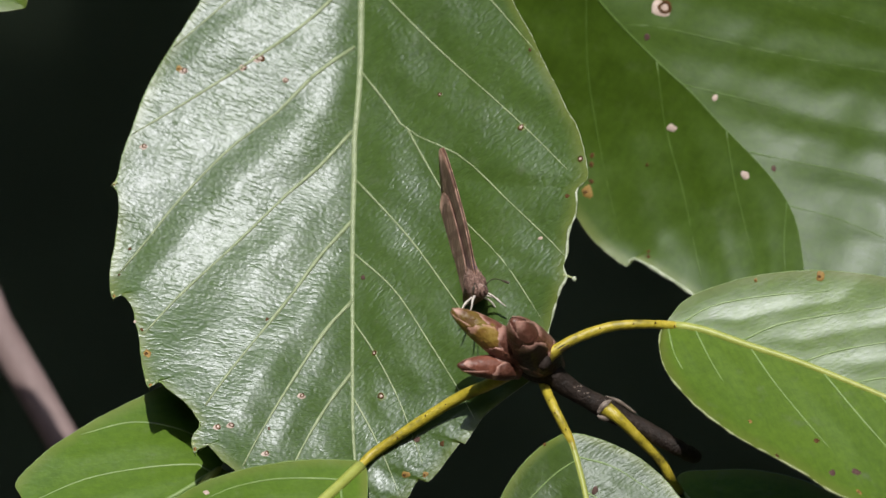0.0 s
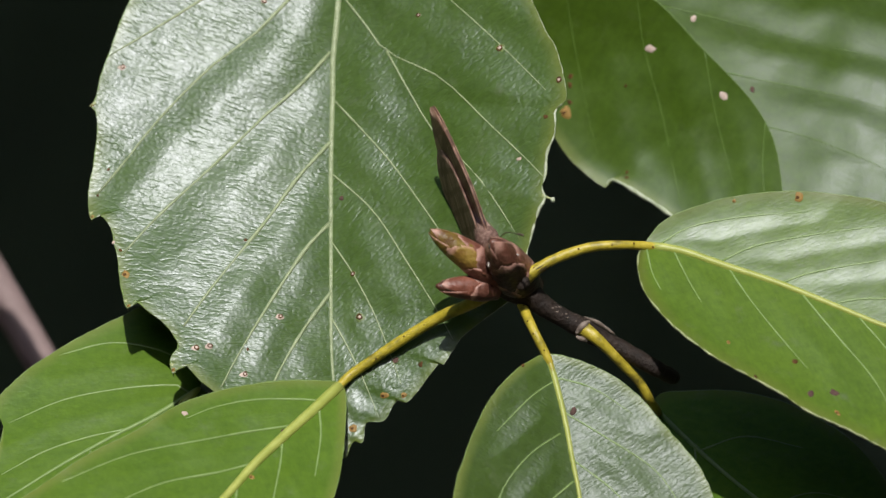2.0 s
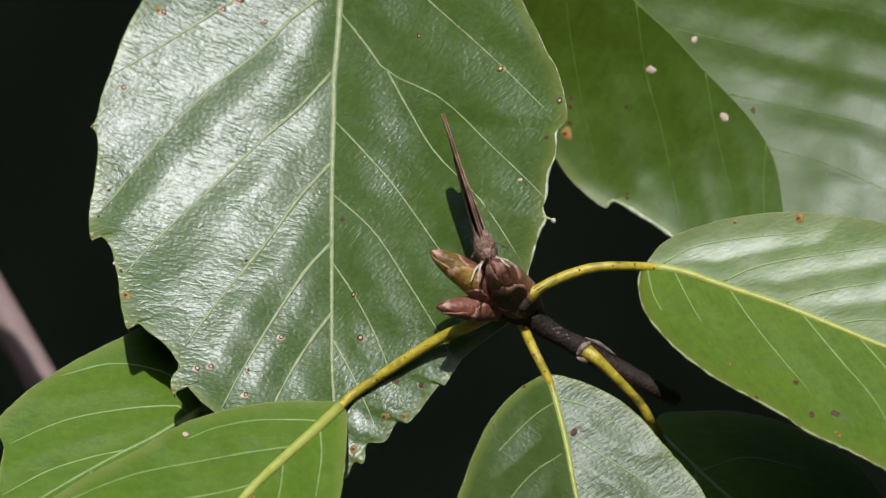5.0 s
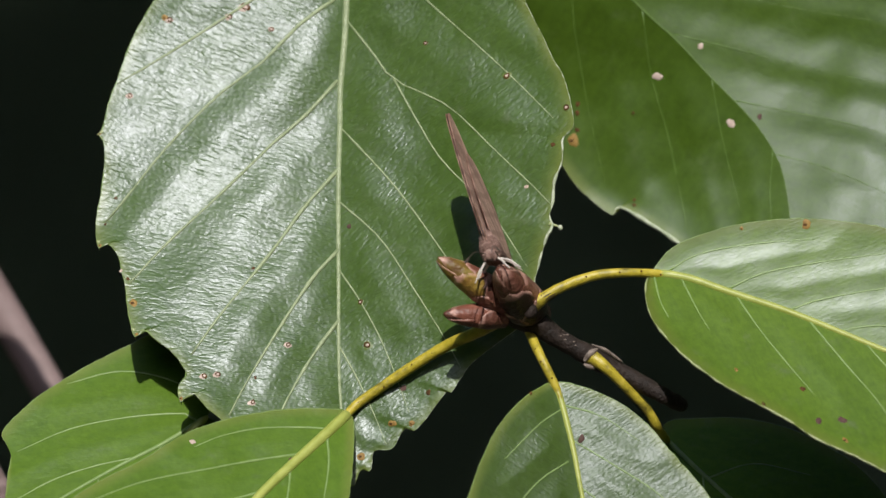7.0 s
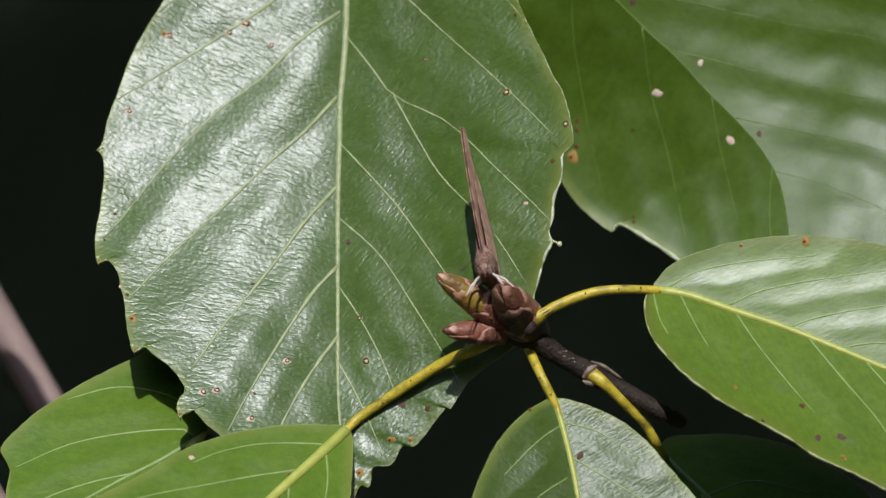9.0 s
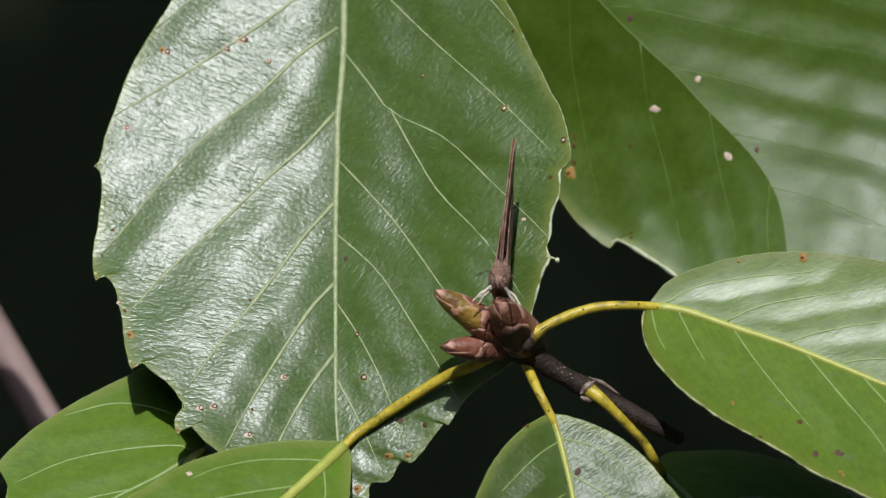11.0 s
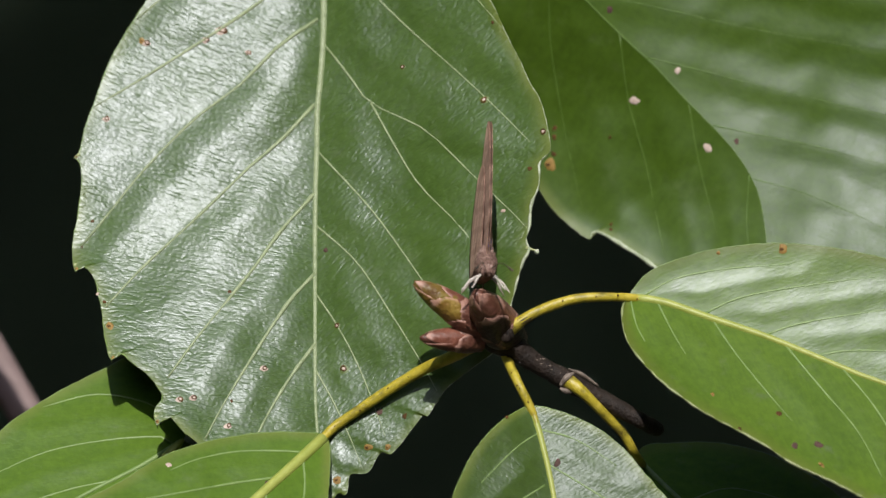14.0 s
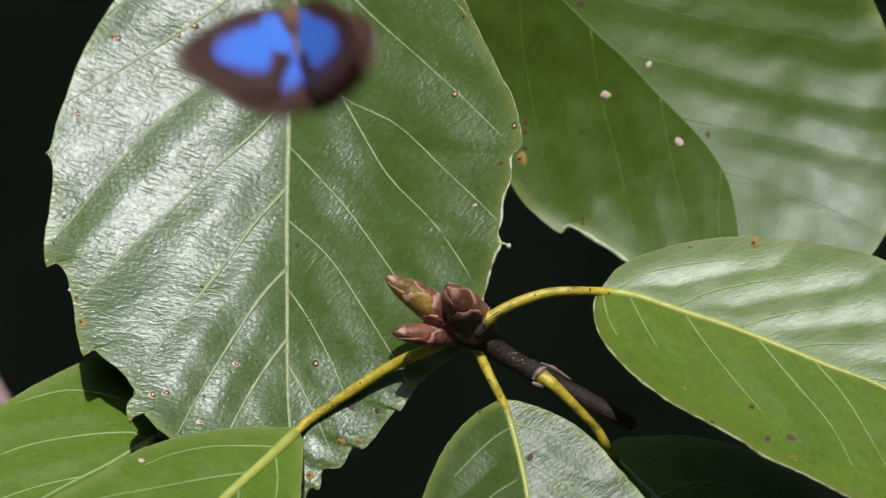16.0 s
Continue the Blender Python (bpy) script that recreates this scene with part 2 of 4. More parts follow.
def tube(points, radius, sides=8, bm=None, uneven=0.0):
    """A closed tube; radius: a number or a function of 0..1."""
    bm = bm or bmesh.new()
    pts = [Vector(p) for p in points]
    rings = []
    up = Vector((0.13, -1, 0.21)).normalized()
    for i, p in enumerate(pts):
        d = (pts[min(i + 1, len(pts) - 1)] - pts[max(i - 1, 0)]).normalized()
        a = d.cross(up).normalized()
        b = d.cross(a)
        r = radius(i / (len(pts) - 1)) if callable(radius) else radius
        if uneven:
            r *= 1 + uneven * noise.noise(p * 900)
        rings.append([bm.verts.new(p + r * (math.cos(k * math.tau / sides) * a + math.sin(k * math.tau / sides) * b)) for k in range(sides)])
    for r, s in zip(rings, rings[1:]):
        for k in range(sides):
            bm.faces.new((r[k], r[(k + 1) % sides], s[(k + 1) % sides], s[k]))
    bm.faces.new(rings[0][::-1])
    bm.faces.new(rings[-1])
    bmesh.ops.recalc_face_normals(bm, faces=bm.faces)
    return bm


from mathutils.bvhtree import BVHTree


class Blade:
    """The front of a leaf: finds the place on it that lies on the line of sight through (x, z) of the sheet."""

    def __init__(self, verts, quads):
        self.tree = BVHTree.FromPolygons([Vector(v) for v in verts], quads)
        self.depth = 1000 * sum(v[1] for v in verts) / len(verts)

    def meet(self, x, z):
        way = (at(x, z, 0) - EYE).normalized()
        hit, normal, _, _ = self.tree.ray_cast(EYE, way)
        for nudge in ((0.03, 0), (-0.03, 0), (0, 0.03), (0.12, 0.1), (-0.12, -0.1)):
            if hit is None:
                hit, normal, _, _ = self.tree.ray_cast(EYE, (at(x + nudge[0], z + nudge[1], 0) - EYE).normalized())
        if hit is None:
            hit, normal, _, _ = self.tree.find_nearest(at(x, z, self.depth))
        if normal.y > 0:
            normal = -normal
        return hit, normal


def gap_to(points, lines):
    """Distance in mm of each (x, z) point from the nearest of some lines."""
    best = np.full(len(points), 1e9)
    for line in lines:
        for a, b in zip(line, line[1:]):
            ab = b - a
            s = np.clip(((points - a) @ ab) / max(ab @ ab, 1e-9), 0, 1)
            best = np.minimum(best, np.linalg.norm(points - a - s[:, None] * ab, axis=1))
    return best


def smoothed(line, sigma):
    """A line without its teeth; its ends stay."""
    n = int(sigma * 3)
    k = np.exp(-0.5 * (np.arange(-n, n + 1) / sigma) ** 2)
    k /= k.sum()
    out = np.array(line)
    for c in range(line.shape[1]):
        v = line[:, c]
        padded = np.r_[2 * v[0] - v[n:0:-1], v, 2 * v[-1] - v[-2:-n - 2:-1]]
        out[:, c] = np.convolve(padded, k, "valid")
    return out


def panels(points, veins, heights):
    """Relief of the strips between side veins: steep below the upper vein, then falling gently to the next."""
    x, z = points[:, 0], points[:, 1]
    drops = []
    for line in veins:
        o = line[np.argsort(line[:, 0])]
        g = np.interp(x, o[:, 0], o[:, 1])
        slope = (o[3, 1] - o[0, 1]) / (o[3, 0] - o[0, 0])
        g = np.where(x < o[0, 0], o[0, 1] + slope * (x - o[0, 0]), g)
        drops.append((g - z) * 0.72)
    drops = np.array(drops)
    out = np.zeros(len(x))
    for k in range(len(veins) + 1):
        above = drops[k - 1] if k else np.full(len(x), 30.0)
        below = -drops[k] if k < len(veins) else np.full(len(x), 9.0)
        inside = (above >= 0) & (below > 0)
        s = np.clip(above / np.maximum(above + below, 1e-6), 0, 1)
        span = np.minimum((above + below) / 8.0, 1.2)
        rise = np.clip(s / 0.42, 0, 1)
        rise = 1.25 * rise - 0.25 * rise * rise
        fall = 1 - np.clip((s - 0.42) / 0.58, 0, 1) ** 1.2
        if k == 0:
            rise, fall = 1.0, 1 - np.exp(-np.maximum(below, 0) / 4.0)
        out = np.where(inside, heights[k] * span * rise * fall, out)
    return out


def leaf(label, mid, left, right, plane, fold, veins_left, veins_right, mats, petiole=None, quilt=0.7, lean=(-12, 40), curl=0.0,
         long=300, wide=26, mid_r=0.42, vein_r=0.13, rim_r=0.10, thick=0.28, group="leaves of the oak twig", rim_mat=None, bow=0.0, droop=0.0, wobble=0.5, bend=(0.0, 0.0), twist=0.0, stalk=1.0, saw=None, swing=0.0, specks=6, swells=(), saw_right=None, gutter=0.0):
    """An oak leaf. mid, left, right: (x, z) in mm from base to tip; plane: depth a + b x + c z; fold: slope of each half from the
    midrib; veins: lines of (x, z). mats: blade, vein, midrib."""
    mid = spline(mid, long)
    halves = [spline(left, long), spline(right, long)]
    for edge in halves:
        for i in range(4, long - 4):
            edge[i] += 0.10 * noise.noise_vector(Vector((edge[i][0] * 1.7, edge[i][1] * 1.7, 5.0))).xz
    lines = [spline(v, 14) for v in veins_left + veins_right]
    ws = np.linspace(0, 1, wide) ** 0.9
    bm = bmesh.new()
    uv = bm.loops.layers.uv.new("ridges")
    rim = bm.verts.layers.float.new("rim")
    spine = bm.verts.layers.float.new("spine")
    base = at(*mid[0], plane[0] + plane[1] * mid[0][0] + plane[2] * mid[0][1])
    ob = thing("leaf", base, label, "leaf", group)
    fronts, where, faces_all = [], [], []
    edges3 = []
    for side, edge in enumerate(halves):
        soft_edge = smoothed(edge, long * 0.03)
        xz = mid[:, None, :] * (1 - ws)[None, :, None] + soft_edge[:, None, :] * ws[None, :, None]
        xz = xz + (edge - soft_edge)[:, None, :] * (ws ** 7)[None, :, None]
        flat = xz.reshape(-1, 2)
        width = np.linalg.norm(edge - mid, axis=1)
        d = gap_to(flat, lines + [mid[::8]])
        dist = (width[:, None] * ws[None, :]).reshape(-1)
        y = plane[0] + plane[1] * flat[:, 0] + plane[2] * flat[:, 1] + fold[side] * dist
        y = y + bow * (dist / 20) ** 2 + bend[0] * np.minimum(flat[:, 1], 0) ** 2 + bend[1] * np.maximum(flat[:, 1], 0) ** 2 + twist * (mid[long // 2][0] - flat[:, 0]) * 4 * np.log1p(np.exp((1 - flat[:, 1]) / 4))
        for cx, cz, r, high in swells:
            y = y - high * np.exp(-((flat[:, 0] - cx) ** 2 + (flat[:, 1] - cz) ** 2) / (2 * r * r)) * (1 - np.exp(-(dist / 9) ** 2))
        y = y + droop * np.repeat(np.linspace(-1, 1, long) ** 2, wide)
        puff = quilt[side] if isinstance(quilt, tuple) else quilt
        if saw and side == 0:
            y = y - panels(flat, lines[:len(veins_left)], saw) * np.minimum(1, dist / 3.5)
            y = y - gutter * (1 - np.exp(-dist / 5.0)) * np.clip((flat[:, 1] + 24) / 22, 0, 1)
        elif saw_right and side == 1:
            y = y - panels(flat, lines[len(veins_left):], saw_right) * np.minimum(1, dist / 3.5)
        else:
            y = y - puff * (1 - np.exp(-(d / 3.8) ** 1.8)) * np.minimum(1, dist / 3)
        wv = np.tile(ws, long)
        y = y + (curl[side] if isinstance(curl, tuple) else curl) * wv ** 8
        rough_xz = np.array([noise.noise(Vector((p[0] * 0.10, p[1] * 0.10, 7.0))) + 0.35 * noise.noise(Vector((p[0] * 0.26, p[1] * 0.26, 3.0))) for p in flat])
        y = y + wobble * rough_xz * np.minimum(1, dist / 4)
        ang = radians(lean[side])
        u = flat[:, 0] * math.cos(ang) + flat[:, 1] * math.sin(ang)
        v = -flat[:, 0] * math.sin(ang) + flat[:, 1] * math.cos(ang) + swing * (1 - side) * (flat[:, 0] + 18) * flat[:, 1]
        co = [at(p[0], p[1], q) for p, q in zip(flat, y)]
        first = len(where)
        where += co
        grid = [bm.verts.new(c) for c in co]
        back = [bm.verts.new(c + Vector((0, thick / 1000, 0))) for c in co]
        for k, c in enumerate(co):
            grid[k][spine] = float(k % wide in (0, wide - 1))
            back[k][spine] = float(k % wide == wide - 1)
            grid[k][rim] = back[k][rim] = max(0.0, 1 - (1 - wv[k]) * width[k // wide] / 1.6)
        for i in range(long - 1):
            for j in range(wide - 1):
                q = [i * wide + j, i * wide + j + 1, (i + 1) * wide + j + 1, (i + 1) * wide + j]
                if side:
                    q = q[::-1]
                f = bm.faces.new([grid[k] for k in q])
                for lp, k in zip(f.loops, q):
                    lp[uv].uv = (u[k], v[k])
                g = bm.faces.new([back[k] for k in q[::-1]])
                for lp, k in zip(g.loops, q[::-1]):
                    lp[uv].uv = (u[k], v[k])
                faces_all.append([first + k for k in q])
            a, b = i * wide + wide - 1, (i + 1) * wide + wide - 1
            q = (grid[a], back[a], back[b], grid[b])
            bm.faces.new(q if not side else q[::-1])
        edges3.append([co[i * wide + wide - 1] + Vector((0, thick / 2000, 0)) for i in range(long)])
    bmesh.ops.remove_doubles(bm, verts=bm.verts, dist=0.000004)
    for e in bm.edges:
        if e.verts[0][spine] > 0.5 and e.verts[1][spine] > 0.5:
            e.smooth = False
    part("blade", bm, mats[0], ob)
    surf = Blade(where, faces_all)
    pts = [surf.meet(*p)[0] + Vector((0, 0.00008, 0)) for p in mid[2:-2:6]]
    part("midrib", tube(pts, lambda s: mid_r / 1000 * (1.0 - 0.72 * s), 8), mats[2], ob)
    for k, line in enumerate(lines):
        fine = vein_r if not isinstance(vein_r, tuple) else vein_r[k >= len(veins_left)]
        pts = [surf.meet(*p)[0] + Vector((0, 0.00004, 0)) for p in line]
        part("side_vein", tube(pts, lambda s: fine / 1000 * (1.1 - 0.6 * s), 6, uneven=0.5), mats[1], ob)
    both = rim_r if isinstance(rim_r, tuple) else (rim_r, rim_r)
    coats = rim_mat if isinstance(rim_mat, tuple) else (rim_mat or RIM_GREEN,) * 2
    for e, r, coat in zip(edges3, both, coats):
        part("margin", tube(e[2::2], r if callable(r) else r / 1000, 6, uneven=0.9), coat, ob)
    if petiole:
        pts = [Vector(p) for p in spline([at(*p) for p in petiole] + [surf.meet(*mid[k])[0] for k in (4, long // 14, long // 7)], 36)]
        part("petiole", tube(pts, lambda s: (stalk * (0.74 - 0.22 * s + 0.35 * max(0, 0.12 - s) / 0.12) - 0.42 * max(0, s - 0.72) / 0.28) / 1000, 10, uneven=0.09), PETIOLE, ob, "yellow petiole with dark specks")
        for k in range(specks):
            p = pts[(3 + k * 4 + random.randrange(0, 3)) % 27]
            blob = bmesh.new()
            bmesh.ops.create_icosphere(blob, subdivisions=1, radius=random.uniform(0.00007, 0.00016))
            off = Vector((random.uniform(-0.0003, 0.0003), -0.00058 * stalk, random.uniform(-0.0002, 0.0003)))
            for v in blob.verts:
                v.co = v.co + p + off
            part("speck", blob, SPOT_DARK, ob)
    return ob, surf


def disc(surf, x, z, r, squash=1.0, turn=0.0, lift=0.05, ring=None):
    """A thin raised scab on a leaf, r in mm; ring: inner radius of an open ring."""
    bm = bmesh.new()
    hit, n = surf.meet(x, z)
    a = n.cross(Vector((math.sin(turn), 0, math.cos(turn)))).normalized()
    b = n.cross(a)
    k = 14
    jit = [1 + 0.45 * noise.noise(Vector((x + math.cos(i * math.tau / k), z + math.sin(i * math.tau / k), 3))) for i in range(k)]
    loops = [(1.0, -0.02), (0.85, lift), (ring if ring else 0.4, lift * 1.25)]
    if ring:
        loops.append((ring * 0.9, -0.02))
    rows = []
    for f, h in loops:
        rows.append([bm.verts.new(hit + n * (h / 1000) + (a * math.cos(i * math.tau / k) + b * math.sin(i * math.tau / k) * squash) * (r * f * jit[i] / 1000)) for i in range(k)])
    for p, q in zip(rows, rows[1:]):
        for i in range(k):
            bm.faces.new((p[i], p[(i + 1) % k], q[(i + 1) % k], q[i]))
    if not ring:
        bm.faces.new(rows[-1])
    bmesh.ops.recalc_face_normals(bm, faces=bm.faces)
    return bm


def blemish(ob, surf, x, z, r, kind):
    r = r * 0.09
    if kind == "gall":
        part("blemish", disc(surf, x, z, r * 1.05, 0.8, lift=0.06), SPOT_PALE, ob)
        part("blemish_ring", disc(surf, x + r * 0.25, z + r * 0.12, r * 0.80, random.uniform(0.7, 1), random.uniform(0, 3), lift=0.12, ring=0.5), SPOT_DARK, ob)
    elif kind == "ring":
        part("blemish", disc(surf, x, z, r * 1.5, 0.85, lift=0.02), SPOT_HALO, ob)
        part("blemish_core", disc(surf, x, z, r * 0.6, 0.8, lift=0.07), SPOT_PALE, ob)
        part("blemish_ring", disc(surf, x, z, r, random.uniform(0.75, 1), random.uniform(0, 3), lift=0.14, ring=0.58), SPOT_DARK, ob)
    else:
        mat = {"dark": SPOT_DARK, "pale": SPOT_PALE, "orange": SPOT_ORANGE, "purple": SPOT_PURPLE}[kind]
        part("blemish", disc(surf, x, z, r, random.uniform(0.65, 1), random.uniform(0, 3)), mat, ob)
        if kind == "orange":
            part("blemish_core", disc(surf, x - r * 0.2, z - r * 0.1, r * 0.4, 0.8, lift=0.1), SPOT_DARK, ob)


# ---- the place: ground, thicket behind, unseen canopy added to shade it ----
def ground():
    bm = bmesh.new()
    bmesh.ops.create_grid(bm, x_segments=60, y_segments=60, size=40)
    for v in bm.verts:
        v.co.z = 0.06 * noise.noise(v.co * 0.6) + 0.02 * noise.noise(v.co * 2.3)
    me = bpy.data.meshes.new("ground")
    bm.to_mesh(me)
    bm.free()
    me.materials.append(SOIL)
    tagged(new("ground", me), "dark leaf litter of the forest floor", "ground", kind="structure")


def foliage(name, count, box, size, label, category, seed):
    """Leaves strewn through a box, joined: woods too dense to count."""
    rnd = random.Random(seed)
    verts, faces = [], []
    for _ in range(count):
        c = Vector([rnd.uniform(a, b) for a, b in box])
        m = Euler([rnd.uniform(-0.9, 0.9), rnd.uniform(-0.9, 0.9), rnd.uniform(0, 6.28)]).to_matrix()
        s = size * rnd.uniform(0.6, 1.3)
        k = len(verts)
        for x, y, z in ((-0.5, 0, 0), (-0.2, 0.22, 0.05), (0.2, 0.2, 0.05), (0.55, 0, -0.06), (0.2, -0.2, 0.05), (-0.2, -0.22, 0.05), (0, 0, 0)):
            verts.append(c + m @ Vector((x * s, y * s, z * s)))
        faces += [(k + i, k + (i + 1) % 6, k + 6) for i in range(6)]
    me = bpy.data.meshes.new(name)
    me.from_pydata(verts, [], faces)
    me.materials.append(SHADE_LEAF)
    return tagged(new(name, me), label, category, kind="stuff")


ground()
foliage("undergrowth", 3000, ((-2.2, 2.2), (1.0, 3.2), (0.0, 0.8)), 0.17, "dense dark green undergrowth in deep shade", "undergrowth", 3)
# Unseen leaf roof, added to keep the sun off the woods behind.
foliage("canopy", 16000, ((-2.6, 2.6), (0.2, 4.2), (3.0, 3.6)), 0.19, "dense dark leaf canopy, added unseen to shade the woods behind", "canopy", 4)


def backdrop():
    """The woods behind, closed to an unseen ring added against skylight: high behind and at the sides, low towards the
    sun.
    """
    bm = bmesh.new()
    n, steps = 150, 14
    rows = []
    for k in range(steps + 1):
        row = []
        for i in range(n):
            a = i * math.tau / n
            toward = (1 - math.sin(a)) / 2
            top = 8.5 - 5.6 * max(0.0, toward - 0.72) / 0.28 + 1.1 * noise.noise(Vector((math.cos(a) * 3, math.sin(a) * 3, 1)))
            r = 4.6 + 0.5 * noise.noise(Vector((math.cos(a) * 4, math.sin(a) * 4, k * 0.7)))
            row.append(bm.verts.new((r * math.cos(a), r * math.sin(a) - 0.6, max(0.3, top) * k / steps - 0.1)))
        rows.append(row)
    for p, q in zip(rows, rows[1:]):
        for i in range(n):
            j = (i + 1) % n
            bm.faces.new((p[i], q[i], q[j], p[j]))
    me = bpy.data.meshes.new("backdrop")
    bm.to_mesh(me)
    bm.free()
    me.materials.append(SHADE_LEAF)
    tagged(new("backdrop", me), "dark green woods behind, with an unseen ring added to cut skylight", "woods", kind="structure")


backdrop()


# ---- leaves ----
def big_leaf():
    ob, s = leaf(
        "broad glossy green oak leaf with toothed edge and brown spots", 
        [(-10.80, 69.08), (-11.70, 48.07), (-12.15, 41.55), (-12.22, 34.57), (-12.53, 28.57), (-13.05, 23.32), (-13.12, 18.07), (-13.28, 12.82), (-13.35, 6.83), (-13.35, -4.42), (-13.35, -10.42), (-13.28, -15.67), (-12.90, -20.93), (-12.15, -25.43), (-11.25, -29.77)],
        [(-10.80, 69.08), (-18.30, 63.07), (-26.55, 52.57), (-33.38, 41.55), (-37.65, 34.80), (-40.42, 30.07), (-42.45, 24.82), (-43.80, 21.07), (-44.62, 17.70), (-45.30, 17.02), (-44.62, 16.43), (-44.32, 13.57), (-44.85, 9.07), (-45.45, 6.08), (-45.45, 2.92), (-45.15, 1.88), (-44.02, 2.55), (-42.82, 1.20), (-42.07, -0.67), (-42.45, -1.05), (-42.00, -1.57), (-41.55, -3.67), (-41.32, -5.92), (-40.80, -8.78), (-40.35, -9.90), (-39.15, -8.92), (-37.42, -10.42), (-35.40, -12.00), (-34.05, -13.80), (-33.45, -14.92), (-34.42, -16.05), (-34.65, -17.18), (-34.27, -18.60), (-32.92, -17.32), (-30.67, -19.43), (-28.80, -21.07), (-25.05, -24.68), (-19.80, -27.68), (-13.80, -29.55), (-11.25, -29.77)],
        [(-10.80, 69.08), (-1.80, 61.57), (4.20, 50.32), (7.88, 41.55), (10.72, 36.30), (12.45, 32.48), (13.95, 29.70), (15.07, 27.07), (16.43, 24.82), (17.32, 21.82), (17.85, 18.97), (17.70, 17.62), (16.43, 16.43), (16.43, 14.70), (16.20, 12.82), (15.30, 10.57), (15.15, 7.95), (14.62, 6.08), (14.92, 5.33), (15.07, 4.72), (14.70, 3.97), (14.17, 2.92), (13.57, 0.82), (12.60, -2.77), (11.70, -7.42), (7.20, -11.17), (4.05, -13.72), (1.65, -17.32), (0.90, -17.32), (-2.92, -22.12), (-4.65, -22.20), (-6.30, -24.82), (-8.70, -25.12), (-9.15, -27.75), (-10.80, -27.38), (-11.25, -29.77)],
        (6.0, -0.07, 0.45), (0.02, -0.40),
        [[(-11.55, 55.57), (-22.80, 47.32), (-37.05, 35.32)], [(-12.15, 45.82), (-19.80, 38.32), (-33.30, 29.32), (-42.67, 23.70)], [(-13.05, 35.32), (-18.15, 31.80), (-23.40, 26.55), (-29.40, 22.05), (-36.30, 15.07), (-40.80, 9.45), (-44.40, 5.17)], [(-13.42, 24.07), (-18.30, 18.82), (-21.30, 16.43), (-28.80, 9.22), (-36.30, 2.32), (-41.17, -2.92)], [(-13.50, 12.07), (-17.93, 7.20), (-22.05, 1.57), (-28.80, -6.67), (-32.92, -12.30)], [(-13.35, 1.57), (-16.80, -2.17), (-21.30, -8.92), (-25.43, -15.67), (-27.90, -20.32)], [(-13.35, -7.80), (-16.43, -11.92), (-19.43, -16.80), (-22.05, -22.05)]],
        [[(-11.70, 57.82), (-1.80, 49.57), (5.10, 41.55), (11.85, 33.82)], [(-12.15, 45.82), (-8.40, 41.55), (-1.65, 34.80), (5.10, 28.80), (9.97, 24.30), (15.22, 19.05)], [(-12.07, 31.95), (-8.92, 27.97), (-5.92, 24.22), (1.20, 20.70), (7.20, 15.07), (15.07, 7.57)], [(-5.92, 24.22), (-2.92, 18.82), (0.45, 13.42), (6.45, 7.20), (11.70, -0.67)], [(-12.90, 17.70), (-6.30, 10.57), (-1.80, 4.58), (2.32, -1.43), (7.20, -8.92)], [(-13.20, 7.95), (-7.80, 3.07), (-3.30, -3.67), (0.45, -9.67), (2.85, -14.03)], [(-13.28, -1.05), (-10.05, -5.92), (-7.05, -11.92), (-3.45, -21.52)], [(-13.28, -11.17), (-10.80, -15.67), (-8.70, -20.18), (-7.05, -24.30)]],
        (LEAF, VEIN, VEIN), quilt=(0.85, 0.35), saw=(0.45, 0.32, 0.22, 0.50, 0.24, 0.34, 0.26, 0.2), swing=0.007, swells=((-25.0, -4.0, 9.0, 0.6), (-4.5, 15.0, 5.0, -1.7)), gutter=2.0, wobble=0.5, bend=(0.001, -0.0015), twist=-0.015, lean=(-9, 38), rim_mat=(RIM_GREEN, RIM_WHITE), rim_r=(0.11, lambda s: (0.06 + 0.13 * math.exp(-((s - 0.60) / 0.10) ** 4)) / 1000), vein_r=(0.27, 0.14), mid_r=0.66, curl=0.0, bow=0.0)
    for x, z, r, k in ((-22.27, 30.90, 5, "gall"), (-25.88, 33.82, 10, "gall"), (-27.90, 32.55, 6, "gall"), (-35.77, 32.17, 6, "gall"), (-41.10, 22.12, 6, "gall"), (-1.72, 29.02, 3.5, "ring"), (9.07, 24.68, 5.5, "ring"),
                       (16.95, 20.47, 5, "ring"), (15.15, 15.52, 4, "dark"), (-9.53, -11.03, 5.5, "ring"), (-20.18, -11.03, 6, "gall"), (-31.35, -15.15, 6, "gall"), (-29.55, -14.92, 6, "gall"), (-24.90, -18.68, 6, "gall"),
                       (-10.42, -5.33, 4, "ring"), (-4.80, -16.80, 6, "purple")):
        blemish(ob, s, x, z, r, k)
    for a, b in ([(-44.55, 17.40), (-45.45, 16.88)], [(-45.23, 2.92), (-45.07, 1.57)], [(-40.65, -8.78), (-40.27, -10.28)], [(-34.50, -17.18), (-34.20, -18.97)], [(14.62, 5.02), (16.43, 4.50)]):
        p0, p1 = s.meet(*a)[0], s.meet(*a)[0] + at(*b, 0) - at(*a, 0)
        if a[0] > 0:
            knob = bmesh.new()
            bmesh.ops.create_icosphere(knob, subdivisions=2, radius=0.00036)
            for v in knob.verts:
                v.co = p1 + v.co * (1 + 0.5 * noise.noise(v.co * 4000)) + Vector((-0.0003, 0, 0.0))
            part("tooth_tip", knob, RIM_WHITE, ob, "whitish shrivelled tooth tip")
